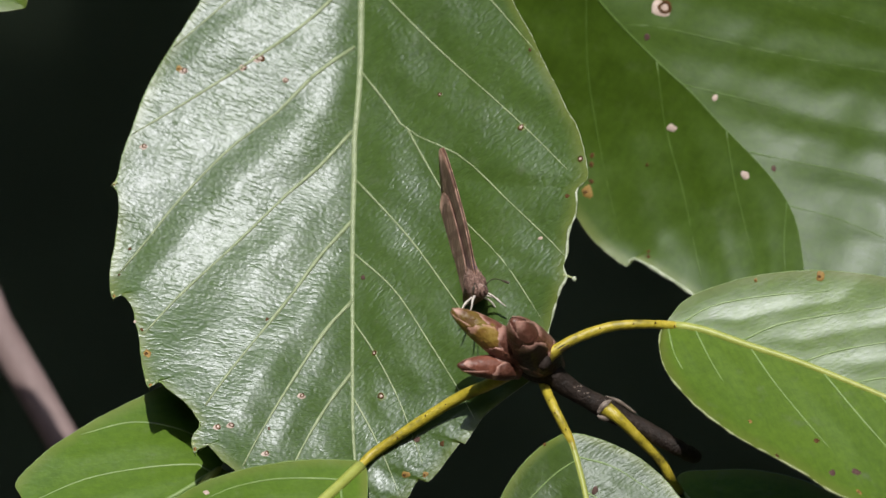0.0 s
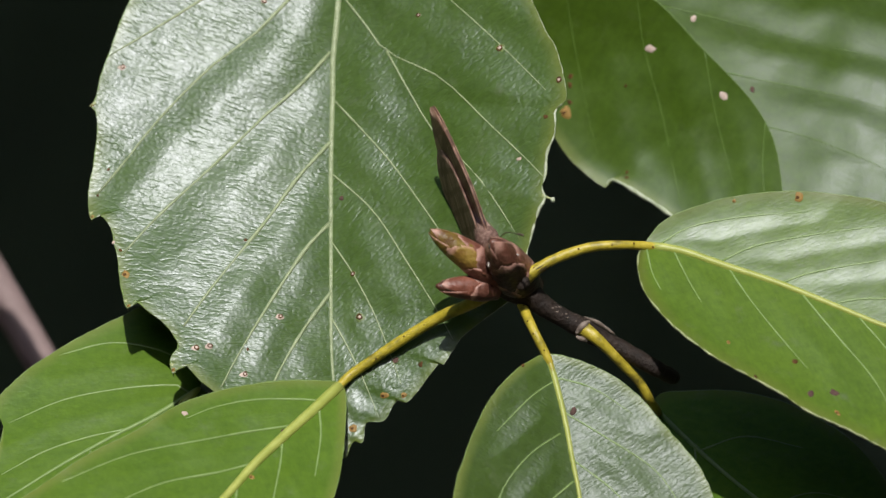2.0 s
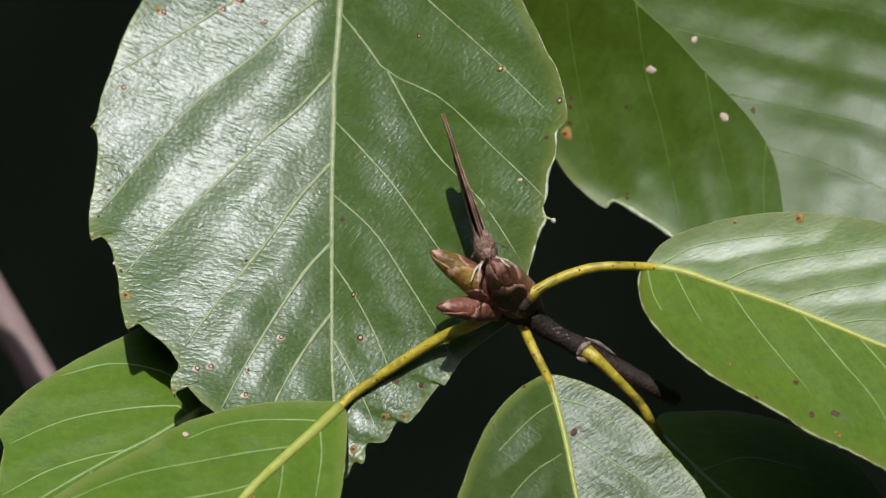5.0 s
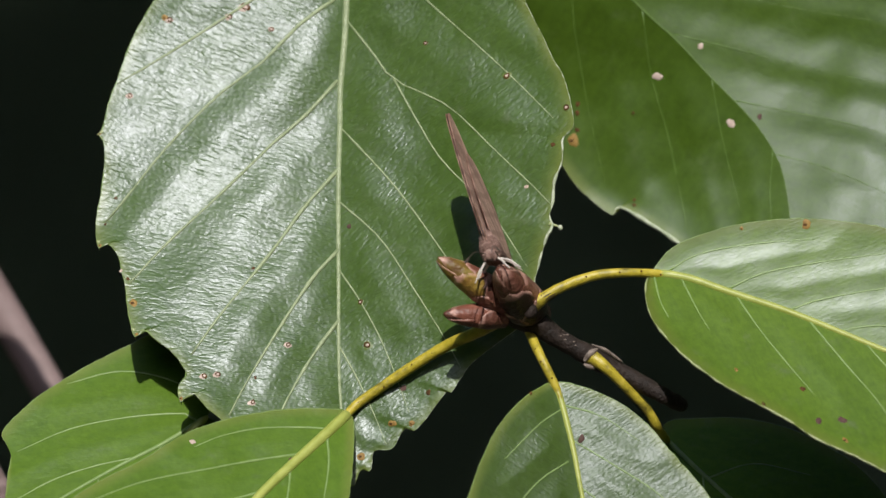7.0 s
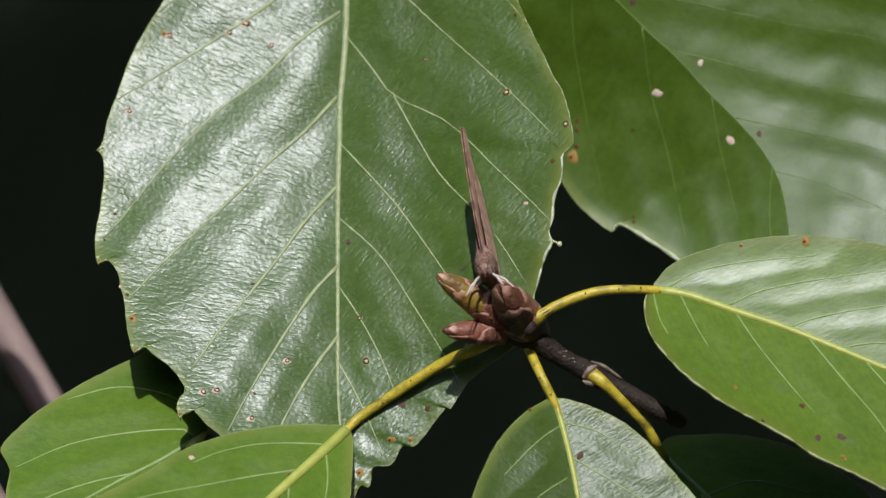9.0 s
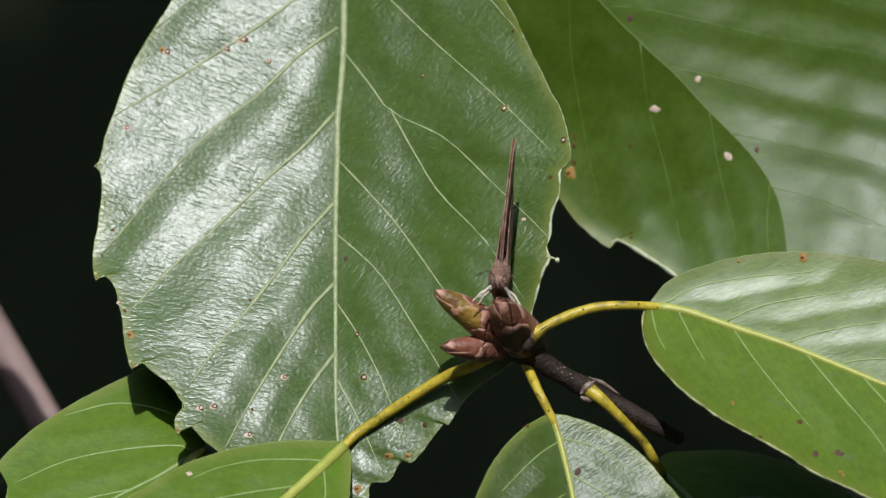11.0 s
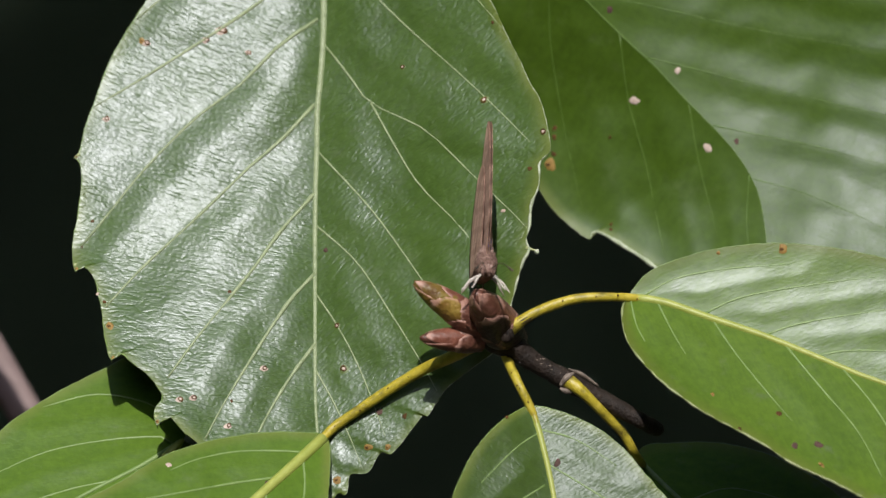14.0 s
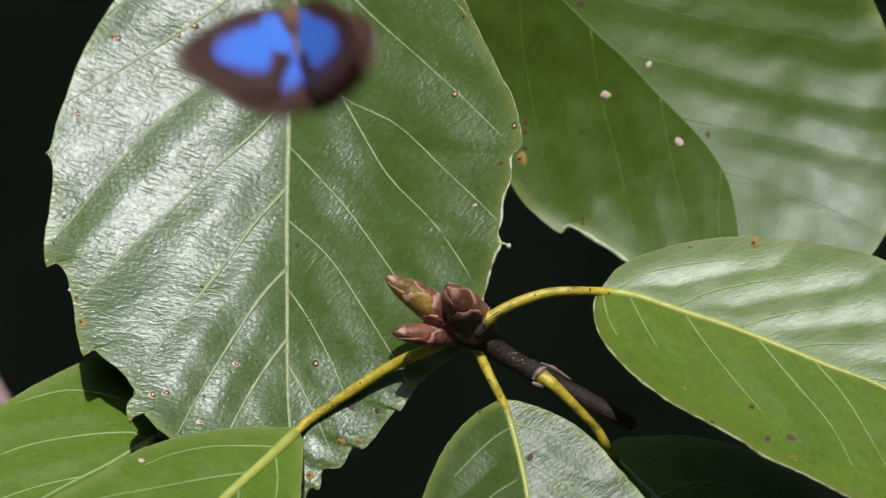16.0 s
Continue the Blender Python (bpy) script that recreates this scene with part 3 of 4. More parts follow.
        part("tooth", tube([p0, p0.lerp(p1, 0.5), p1], lambda t: (0.30 - 0.26 * t) / 1000, 7), RIM, ob, "pale pointed tooth")
    for x, z, r, k in ((-42.23, -1.12, 3, "pale"), (-45.00, 17.10, 3, "orange"), (-45.00, 2.25, 3, "orange"), (-40.20, -9.53, 3, "orange"), (-34.27, -18.07, 4, "orange"), (-36.30, 32.48, 5, "orange"), (16.05, 4.88, 4, "pale")):
        blemish(ob, s, x, z, r, k)
    for x, z, r, k in ((-1.43, -17.32, 5, "dark"), (-6.30, -21.45, 7, "orange"), (-3.67, -21.45, 5, "orange"), (-40.57, -5.33, 8, "orange"), (-42.90, 8.55, 3, "dark"), (-44.32, 5.10, 3, "dark"), (-10.42, -25.80, 7, "orange"),
                       (-11.92, 4.72, 4, "purple"), (-24.68, -0.82, 3, "dark"), (10.20, 34.95, 3, "dark"), (-24.45, -15.30, 3, "dark"), (-41.32, -2.17, 3, "dark")):
        blemish(ob, s, x, z, r, k)
    return ob, s


def right_leaf():
    ob, s = leaf(
        "smooth glossy green oak leaf on a curved yellow petiole",
        [(28.05, -1.57), (32.70, -2.17), (38.70, -4.20), (46.20, -6.67), (53.70, -9.67), (58.80, -11.78), (66.15, -14.70), (74.70, -20.93), (82.20, -31.42)],
        [(28.05, -1.57), (29.32, 0.07), (31.20, 1.95), (34.95, 3.52), (39.45, 4.80), (44.70, 5.47), (49.20, 5.62), (53.70, 5.25), (58.80, 4.42), (66.15, 2.32), (73.20, -2.92), (79.20, -13.42), (82.20, -31.42)],
        [(28.05, -1.57), (27.45, -2.92), (27.45, -4.80), (28.20, -7.42), (30.07, -10.05), (33.45, -13.42), (37.95, -16.57), (42.45, -19.05), (46.20, -21.07), (49.95, -23.55), (55.20, -25.95), (61.05, -28.95), (67.95, -32.17), (75.45, -33.67), (82.20, -31.42)],
        (-8.0, 0.0, 0.25), (0.0, -0.70),
        [[(30.07, -1.57), (34.20, 0.82), (40.95, 2.17), (49.95, 2.92)], [(37.95, -3.97), (43.20, -1.57), (52.20, 0.07), (61.20, 1.20)], [(46.20, -6.67), (49.95, -5.33), (55.20, -4.27), (64.20, -2.92)], [(52.95, -9.38), (58.20, -8.62), (68.70, -8.92)], [(61.20, -12.82), (68.70, -14.17), (75.45, -17.93)]],
        [[(32.10, -2.17), (34.20, -6.30), (35.85, -9.07)], [(28.57, -2.02), (29.32, -5.17), (30.45, -7.42)], [(39.45, -4.58), (42.45, -8.92), (46.20, -13.57), (49.95, -17.93)], [(49.20, -8.03), (53.70, -13.42), (58.80, -19.43), (61.95, -25.43)], [(56.70, -11.03), (61.20, -16.43), (66.45, -25.43)]],
        (LEAF_BRIGHT, VEIN_GREEN, VEIN_YELLOW), petiole=[(12.07, -6.08, -10.5), (13.57, -5.02, -11), (16.20, -3.45, -11), (20.70, -1.88, -10.5), (25.20, -1.50, -10)],
        quilt=0.42, lean=(20, -60), mid_r=0.66, vein_r=0.14, wobble=0.18, rim_r=(0.08, 0.12), curl=(0.0, -0.8), long=180, rim_mat=(RIM_GREEN, RIM))
    for x, z, r, k in ((48.75, 4.88, 8, "orange"), (40.20, 4.35, 3, "orange"), (39.45, -14.40, 4, "orange"), (50.32, -21.22, 8, "purple"), (53.48, -21.07, 8, "purple"), (53.92, -23.77, 6, "orange"), (46.35, -22.05, 5, "dark"), (43.05, -18.97, 4, "dark")):
        blemish(ob, s, x, z, r, k)
    # Dark brown sleeve over the first stretch of the petiole.
    part("stalk_base", tube(spline([at(*p) for p in ((12.00, -6.15, -10.5), (13.57, -5.02, -11), (15.60, -3.80, -11.0))], 18), lambda s: (0.86 - 0.19 * s ** 2) / 1000, 12, uneven=0.15), PETIOLE_BASE, ob, "dark brown stalk base")


def lower_leaf():
    ob, s = leaf(
        "small glossy green oak leaf hanging on a yellow petiole",
        [(15.15, -15.82), (16.20, -18.68), (17.70, -24.68), (18.82, -30.67), (19.57, -34.42), (20.55, -41.92), (21.45, -53.17)],
        [(15.15, -15.82), (11.70, -17.77), (8.10, -21.52), (5.85, -25.80), (4.35, -29.77), (3.30, -33.07), (2.70, -38.92), (4.95, -46.42), (12.45, -51.67), (21.45, -53.17)],
        [(15.15, -15.82), (19.20, -16.72), (23.70, -18.68), (27.45, -21.52), (30.82, -25.43), (33.82, -28.80), (35.85, -31.42), (37.57, -35.92), (37.95, -41.92), (34.20, -47.92), (27.45, -51.67), (21.45, -53.17)],
        (-6.0, 0.0, 0.32), (-0.40, 0.07),
        [[(16.50, -19.43), (13.20, -21.68), (8.70, -26.18)], [(17.10, -26.55), (13.20, -29.17), (9.82, -33.30), (7.95, -38.17)], [(18.82, -32.92), (14.70, -36.67), (10.95, -42.67)]],
        [[(16.35, -19.05), (21.45, -20.55), (26.70, -23.93)], [(17.32, -23.55), (22.95, -26.93), (29.70, -31.42), (33.45, -36.67)], [(18.60, -29.92), (24.45, -34.42), (30.45, -41.17)]],
        (LEAF_DULL, VEIN_GREEN, VEIN_YELLOW), petiole=[(11.40, -7.60, -5.5), (12.45, -10.42, -8.5), (13.80, -13.28, -11)],
        quilt=0.55, lean=(-30, 32), long=160, mid_r=0.5, rim_r=0.09)
    blemish(ob, s, 18.82, -23.55, 7, "purple")
    blemish(ob, s, 14.70, -14.92, 3, "dark")


def shaded_leaf():
    leaf(
        "dark green oak leaf lying in shade on a yellow petiole",
        [(29.25, -22.80), (33.45, -26.93), (40.20, -32.92), (49.95, -40.42), (61.20, -49.42)],
        [(29.25, -22.80), (30.45, -21.22), (34.20, -20.93), (40.20, -20.93), (47.70, -22.80), (56.70, -28.43), (62.70, -38.17), (61.20, -49.42)],
        [(29.25, -22.80), (29.55, -25.43), (30.45, -31.42), (33.45, -38.92), (40.95, -46.42), (51.45, -50.92), (61.20, -49.42)],
        (29.9, 0.0, 0.9), (0.0, -0.1),
        [[(35.70, -28.80), (41.70, -26.93), (49.20, -28.43)], [(44.70, -36.30), (50.70, -34.42), (57.45, -35.92)]], [[(34.95, -28.43), (35.70, -34.42), (38.70, -40.42)], [(43.95, -35.92), (45.45, -41.92), (48.45, -47.17)]],
        (LEAF_SHADE, VEIN_GREEN, VEIN_GREEN), mid_r=0.4, petiole=[(20.10, -12.53, -7.6), (22.20, -14.17, -8.4), (25.20, -17.18, -7), (27.45, -19.43, -6.3), (28.65, -21.52, -5.4), (29.1, -22.4, -3.5)], quilt=0.5, long=110, wide=16)


def front_leaf():
    ob, s = leaf(
        "bright green oak leaf on a long yellow petiole",
        [(-11.85, -19.88), (-14.55, -22.43), (-17.18, -24.82), (-19.80, -27.15), (-23.55, -30.67), (-26.18, -33.67), (-31.05, -38.92), (-39.30, -47.17), (-49.80, -55.42)],
        [(-11.85, -19.88), (-13.80, -19.57), (-18.30, -19.50), (-23.55, -19.95), (-28.80, -21.07), (-34.05, -22.95), (-39.30, -26.18), (-45.30, -29.17), (-51.30, -33.07), (-57.30, -37.42), (-61.05, -42.67), (-58.80, -48.67), (-54.30, -53.17), (-49.80, -55.42)],
        [(-11.85, -19.88), (-11.40, -21.30), (-11.40, -24.30), (-11.78, -29.17), (-12.53, -33.30), (-14.55, -38.92), (-19.05, -44.92), (-26.55, -50.17), (-36.30, -54.30), (-49.80, -55.42)],
        (16.2, 0.2, 0.85), (-0.05, -0.2),
        [[(-14.40, -22.20), (-18.30, -21.97), (-23.55, -22.05), (-28.80, -23.02), (-32.55, -24.52)], [(-17.93, -25.43), (-23.55, -26.18), (-30.30, -27.38), (-40.05, -29.32), (-49.05, -32.92)], [(-23.18, -30.38), (-28.80, -31.80), (-36.30, -33.30), (-45.30, -37.42)], [(-28.80, -36.30), (-36.30, -38.92), (-45.30, -44.92)]],
        [[(-14.92, -23.02), (-14.70, -26.93), (-15.45, -32.17)], [(-19.80, -27.38), (-20.10, -30.67), (-21.30, -36.67)], [(-25.80, -33.67), (-26.55, -38.92), (-28.80, -45.67)]],
        (LEAF_SMOOTH, VEIN_GREEN, VEIN_YELLOW), petiole=[(7.95, -7.42, -9.5), (4.95, -9.38, -8.2), (1.20, -11.03, -4.7), (-3.30, -13.72, -3.5), (-7.80, -16.72, -2.7), (-10.80, -18.82, -2.4)],
        quilt=0.5, lean=(5, -70), long=180, mid_r=0.85, vein_r=0.18, stalk=1.12)
    blemish(ob, s, -32.77, -23.85, 5, "pale")
    blemish(ob, s, -19.57, -26.32, 6, "purple")
    blemish(ob, s, -23.85, -32.32, 5, "orange")


def back_leaf():
    ob, _ = leaf(
        "green oak leaf partly shaded by the broad leaf above it",
        [(-30.90, -20.47), (-33.30, -22.05), (-37.05, -24.30), (-42.30, -26.93), (-49.05, -30.67), (-55.80, -34.80), (-64.80, -40.42)],
        [(-30.90, -20.47), (-29.40, -17.93), (-30.30, -13.42), (-34.05, -9.82), (-37.80, -9.53), (-41.17, -11.03), (-46.05, -13.42), (-50.55, -16.05), (-54.30, -18.68), (-58.05, -22.57), (-56.85, -24.82), (-57.30, -28.43), (-58.05, -33.07), (-61.05, -38.17), (-64.80, -40.42)],
        [(-30.90, -20.47), (-28.80, -22.43), (-30.30, -26.93), (-35.55, -32.92), (-43.80, -38.92), (-52.80, -41.92), (-64.80, -40.42)],
        (19.4, 0.0, 0.85), (0.02, -0.1),
        [[(-32.17, -21.07), (-34.05, -20.10), (-41.55, -20.62), (-49.05, -22.12), (-56.10, -25.12)], [(-40.05, -25.88), (-45.30, -26.93), (-51.30, -28.88), (-57.15, -32.02)], [(-31.05, -18.68), (-35.55, -15.67), (-42.30, -14.47), (-49.42, -16.12)]],
        [[(-37.05, -24.52), (-36.30, -28.43), (-37.80, -32.92)], [(-45.30, -28.80), (-45.30, -32.92), (-47.55, -38.17)]],
        (LEAF_SMOOTH, VEIN_GREEN, VEIN_GREEN), quilt=0.6, lean=(5, -60), long=150, mid_r=0.36, vein_r=0.17, rim_mat=RIM_GREEN, wobble=0.3)
    part("curled_tip", tube(spline([at(*p) for p in ((-30.7, -20.4, 0.4), (-31.6, -21.2, 0.2), (-32.8, -22.3, 0.0), (-34.6, -23.9, -0.4))], 16), lambda s: (0.08 + 0.52 * math.sin(0.05 + 3.0 * s ** 0.7)) / 1000, 9, uneven=0.3), VEIN_YELLOW, ob, "pale curled tip")


def far_leaf():
    ob, s = leaf(
        "large glossy green oak leaf behind the others, with pale spots",
        [(8.70, 55.57), (19.35, 41.55), (27.45, 33.07), (31.57, 29.32), (35.70, 24.82), (39.07, 21.45), (42.45, 17.70), (45.07, 13.42), (46.20, 9.07), (46.80, 3.07), (47.10, -5.92)],
        [(8.70, 55.57), (6.45, 44.32), (8.70, 33.07), (12.07, 21.82), (15.07, 15.07), (16.57, 12.45), (18.45, 9.82), (21.30, 7.27), (23.10, 6.15), (23.62, 7.05), (24.68, 7.05), (27.45, 5.33), (30.45, 3.45), (32.10, 2.17), (37.20, -2.17), (42.45, -5.17), (47.10, -5.92)],
        [(8.70, 55.57), (19.95, 61.57), (34.95, 59.32), (49.95, 51.82), (59.70, 43.57), (64.95, 36.07), (68.33, 24.82), (67.95, 10.57), (61.20, 0.07), (47.10, -5.92)],
        (18.8, 0.0, 0.44), (0.40, 0.06),
        [[(27.07, 33.45), (28.20, 24.82), (30.45, 16.57), (32.17, 8.32), (33.15, 3.45)], [(17.70, 43.57), (17.85, 33.07), (18.90, 25.57), (20.32, 18.07), (22.20, 9.82)], [(36.30, 24.07), (37.57, 16.57), (40.20, 6.08)], [(44.32, 14.70), (43.95, 8.32), (44.70, 1.57)]],
        [[(14.00, 48.50), (30.00, 45.20), (46.00, 41.00), (58.20, 37.50)], [(22.60, 38.20), (26.90, 38.00), (34.40, 36.40), (45.70, 33.90), (60.20, 31.50)], [(30.60, 30.30), (34.40, 29.40), (40.40, 27.90), (49.40, 25.60), (62.70, 22.60)], [(39.40, 21.30), (45.70, 20.00), (53.20, 18.50), (64.00, 15.60)], [(44.60, 14.20), (51.00, 12.50), (58.30, 9.50), (65.00, 6.20)]],
        (LEAF_DEEP, VEIN_DEEP, VEIN_DEEP), quilt=(0.4, 0.16), saw_right=(-0.3, -0.5, -0.55, -0.6, -0.35, -0.3), curl=(-0.7, 0.0), bend=(0.0, -0.0065), wobble=0.5, lean=(60, -20), long=220, mid_r=0.2, vein_r=0.09, rim_mat=(RIM_WHITE, RIM_GREEN), rim_r=(lambda s: (0.06 + 0.24 * math.exp(-((s - 0.745) / 0.09) ** 4)) / 1000, 0.10))
    for x, z, r, k in ((29.10, 24.52, 8, "pale"), (38.77, 18.30, 8, "pale"), (34.80, 28.57, 6, "pale"), (27.75, 40.42, 16, "gall"), (42.60, 19.20, 5, "purple"), (25.80, 19.72, 3, "dark"), (18.45, 20.93, 5, "dark"),
                       (18.38, 19.72, 5, "dark"), (18.38, 17.47, 5, "dark"), (17.77, 16.12, 10, "orange"), (25.95, 8.17, 3, "dark"), (25.95, 7.50, 3, "dark"), (25.80, 36.67, 6, "purple")):
        blemish(ob, s, x, z, r, k)


def corner_leaf():
    leaf(
        "light green tip of an oak leaf reaching in from above",
        [(-70.80, 57.82), (-65.55, 50.32), (-61.05, 43.57), (-56.70, 40.50)],
        [(-70.80, 57.82), (-73.05, 51.07), (-68.55, 43.57), (-63.30, 40.20), (-60.30, 39.98), (-56.70, 40.50)], [(-70.80, 57.82), (-63.30, 55.57), (-58.80, 48.82), (-57.15, 44.32), (-56.55, 42.07), (-56.70, 40.50)],
        (6.0, 0.0, 0.1), (0.0, -0.1), [[(-65.55, 50.32), (-67.05, 45.82), (-65.55, 42.07)]], [[(-65.55, 50.32), (-61.80, 48.82), (-58.42, 46.57)]],
        (LEAF_BRIGHT, VEIN_GREEN, VEIN_GREEN), long=60, wide=10, rim_mat=RIM)


big_leaf()
right_leaf()
lower_leaf()
shaded_leaf()
front_leaf()
back_leaf()
far_leaf()
corner_leaf()


# ---- twig, buds, stick ----
def twig():
    ob = thing("twig", at(32.32, -18.90, 0), "dark brown oak twig with rough bark and a pale node", "twig")
    pts = spline([at(*p) for p in ((9.82, -5.92, -8), (12.07, -7.42, -7.5), (15.45, -9.97, -7.2), (19.95, -12.50, -6.8), (25.20, -15.30, -6.3), (29.70, -17.80, -7.9), (32.75, -19.40, -5.4))], 60)
    part("stem", tube(pts, lambda s: math.sqrt(max(0.05, 1 - max(0, s - 0.95) ** 2 / 0.0026)) * (1.40 - 0.28 * s - 0.25 * max(0, s - 0.6) + 0.30 * math.exp(-((s - 0.46) / 0.05) ** 2) + 1.3 * math.exp(-(s / 0.14) ** 2)) / 1000, 18, uneven=0.13), BARK, ob)
    for pts, r, label in ((((19.20, -13.30, -8.3), (20.10, -12.20, -8.5), (21.00, -11.60, -7.9)), 0.32, "pale corky leaf scar"), (((20.30, -11.05, -7.4), (22.00, -11.75, -7.3), (24.30, -13.30, -6.9)), 0.16, "pale split ridge of bark"),
                          (((19.20, -13.60, -8.2), (19.70, -13.90, -8.3), (20.70, -14.20, -7.9)), 0.22, "pale corky leaf scar")):
        part("node", tube(spline([at(*p) for p in pts], 16), lambda s: (0.12 + r * math.sin(0.1 + s * 2.95)) / 1000, 10, uneven=0.35), BARK_GREY, ob, label)
    rnd = random.Random(8)
    for k in range(26):
        s = rnd.uniform(0.12, 0.62)
        p = Vector(spline([at(*q) for q in ((12.07, -7.42, -7.5), (15.45, -9.97, -7.2), (19.95, -12.50, -6.8), (25.20, -15.30, -6.3))], 40)[int(s * 39)])
        a = rnd.uniform(0.15, 1.25)
        blob = bmesh.new()
        bmesh.ops.create_icosphere(blob, subdivisions=1, radius=rnd.uniform(0.00008, 0.00019))
        for v in blob.verts:
            v.co = Vector((v.co.x * 1.6, v.co.y * 0.7, v.co.z * 0.8)) + p + Vector((0.45 * math.sin(a), -math.cos(a), 0.9 * math.sin(a))) * 0.00128
        part("lenticel", blob, BARK_GREY, ob)
    n = spline([at(*p) for p in ((11.70, -5.33, -11.5), (12.30, -6.52, -11.5), (11.55, -7.42, -11.5))], 10)
    part("node", tube(n, lambda s: (0.35 + 0.55 * math.sin(s * 3.14)) / 1000, 10, uneven=0.5), BARK, ob)


def bud(label, foot, tip, width, coats, around=3, seed=1, start=0.0):
    """A winter bud: a core and broad overlapping scales; coats: the material of each whorl, from foot to tip."""
    rnd = random.Random(seed)
    foot, tip = at(*foot), at(*tip)
    ob = thing("bud", foot, label, "bud", "buds at the twig's end")
    axis = tip - foot
    length = axis.length
    axis.normalize()
    a = axis.cross(Vector((0.2, 1, 0.3))).normalized()
    b = axis.cross(a)
    shape = lambda s: width / 2000 * (0.70 + 0.62 * s - 0.32 * s * s) * max(0.0, 1 - max(0, s - 0.2) / 0.8) ** 0.52 if s < 1 else 0.0
    part("core", tube([foot + axis * (length * s) for s in np.linspace(0, 0.985, 14)], lambda s: max(0.00004, shape(s * 0.985) * 0.93), 14), coats[-1][0], ob)
    rows = len(coats)
    n, m = 10, 5
    for i, whorl in enumerate(coats):
        s0 = i / rows * 0.72 - 0.05
        s1 = min(1.0, s0 + 0.40 + 0.22 * (i + 1) / rows)
        for k in range(around):
            mid = start + (k + 0.5 * (i % 2) + rnd.uniform(-0.06, 0.06)) * math.tau / around
            bm = bmesh.new()
            edge = bm.verts.layers.float.new("rim")
            vs, ins = [], []
            for u in range(n):
                f = u / (n - 1)
                s = s0 + (s1 - s0) * f
                half = 0.66 * math.tau / around * math.sqrt(max(0.0, 1 - f ** 2.6))
                row = []
                for v in range(-m, m + 1):
                    th = mid + half * v / m
                    lift = 1.02 + 0.035 * (rows - i) / rows + 0.04 * f * (1 - (v / m) ** 2) + 0.03 * noise.noise(Vector((u * 0.5, v * 0.5, seed + i * 7 + k)))
                    r = max(0.00005, shape(max(0, min(0.985, s))) * lift)
                    row.append(foot + axis * (length * s) + (a * math.cos(th) + b * math.sin(th)) * r)
                vs.append([bm.verts.new(p) for p in row])
                ins.append([bm.verts.new(p + (foot + axis * (p - foot).dot(axis) - p) * 0.06) for p in row])
                for v in range(2 * m + 1):
                    vs[-1][v][edge] = 0.75 if f > 0.45 and (v in (0, 2 * m) or u >= n - 2) else 0.0
            for u in range(n - 1):
                for v in range(2 * m):
                    bm.faces.new((vs[u][v], vs[u][v + 1], vs[u + 1][v + 1], vs[u + 1][v]))
                    bm.faces.new((ins[u][v], ins[u + 1][v], ins[u + 1][v + 1], ins[u][v + 1]))
                bm.faces.new((vs[u][0], vs[u + 1][0], ins[u + 1][0], ins[u][0]))
                bm.faces.new((vs[u][2 * m], ins[u][2 * m], ins[u + 1][2 * m], vs[u + 1][2 * m]))
            bmesh.ops.remove_doubles(bm, verts=bm.verts, dist=0.000002)
            bmesh.ops.recalc_face_normals(bm, faces=bm.faces)
            part("scale", bm, whorl[k % len(whorl)], ob)


twig()
bud("pointed oak bud with yellow-green and red-brown scales", (8.60, -5.30, -10), (-0.25, 0.50, -13.5), 5.0, ((SCALE_RED,), (SCALE_GREEN, SCALE_RED, SCALE_GREEN), (SCALE_GREEN,)), seed=2, start=0.4)
bud("small pointed oak bud with pinkish red and greenish scales", (8.30, -7.30, -9), (0.50, -6.95, -12.5), 4.1, ((SCALE_RED,), (SCALE_RED, SCALE_GREEN, SCALE_RED)), seed=5, start=1.2)
bud("stout rounded oak bud with dark lower scales and dull red tip", (12.20, -7.00, -6), (7.90, -0.90, -17), 7.0, ((SCALE_DARK,), (SCALE_DARK, SCALE_RED, SCALE_RED), (SCALE_RED,)), seed=9, start=0.5)


def stick(label, pts, r):
    ob = thing("stick", at(*pts[0]), label, "stick")
    part("stem", tube(spline([at(*p) for p in pts], 60), r / 1000, 12, uneven=0.2), STICK, ob)


stick("bare pinkish grey stick behind the leaves", [(-70.05, 19.57, 92), (-64.05, 5.33, 90), (-58.65, -5.55, 88), (-52.80, -17.18, 86), (-45.30, -34.42, 84), (-13.80, -161.92, 60), (46.20, -1429.42, 0)], 2.5)
stick("short grey stick end behind the leaves", [(-70.05, -19.43, 30), (-63.30, -23.93, 30), (-58.65, -29.17, 30), (-58.05, -34.42, 30)], 1.4)


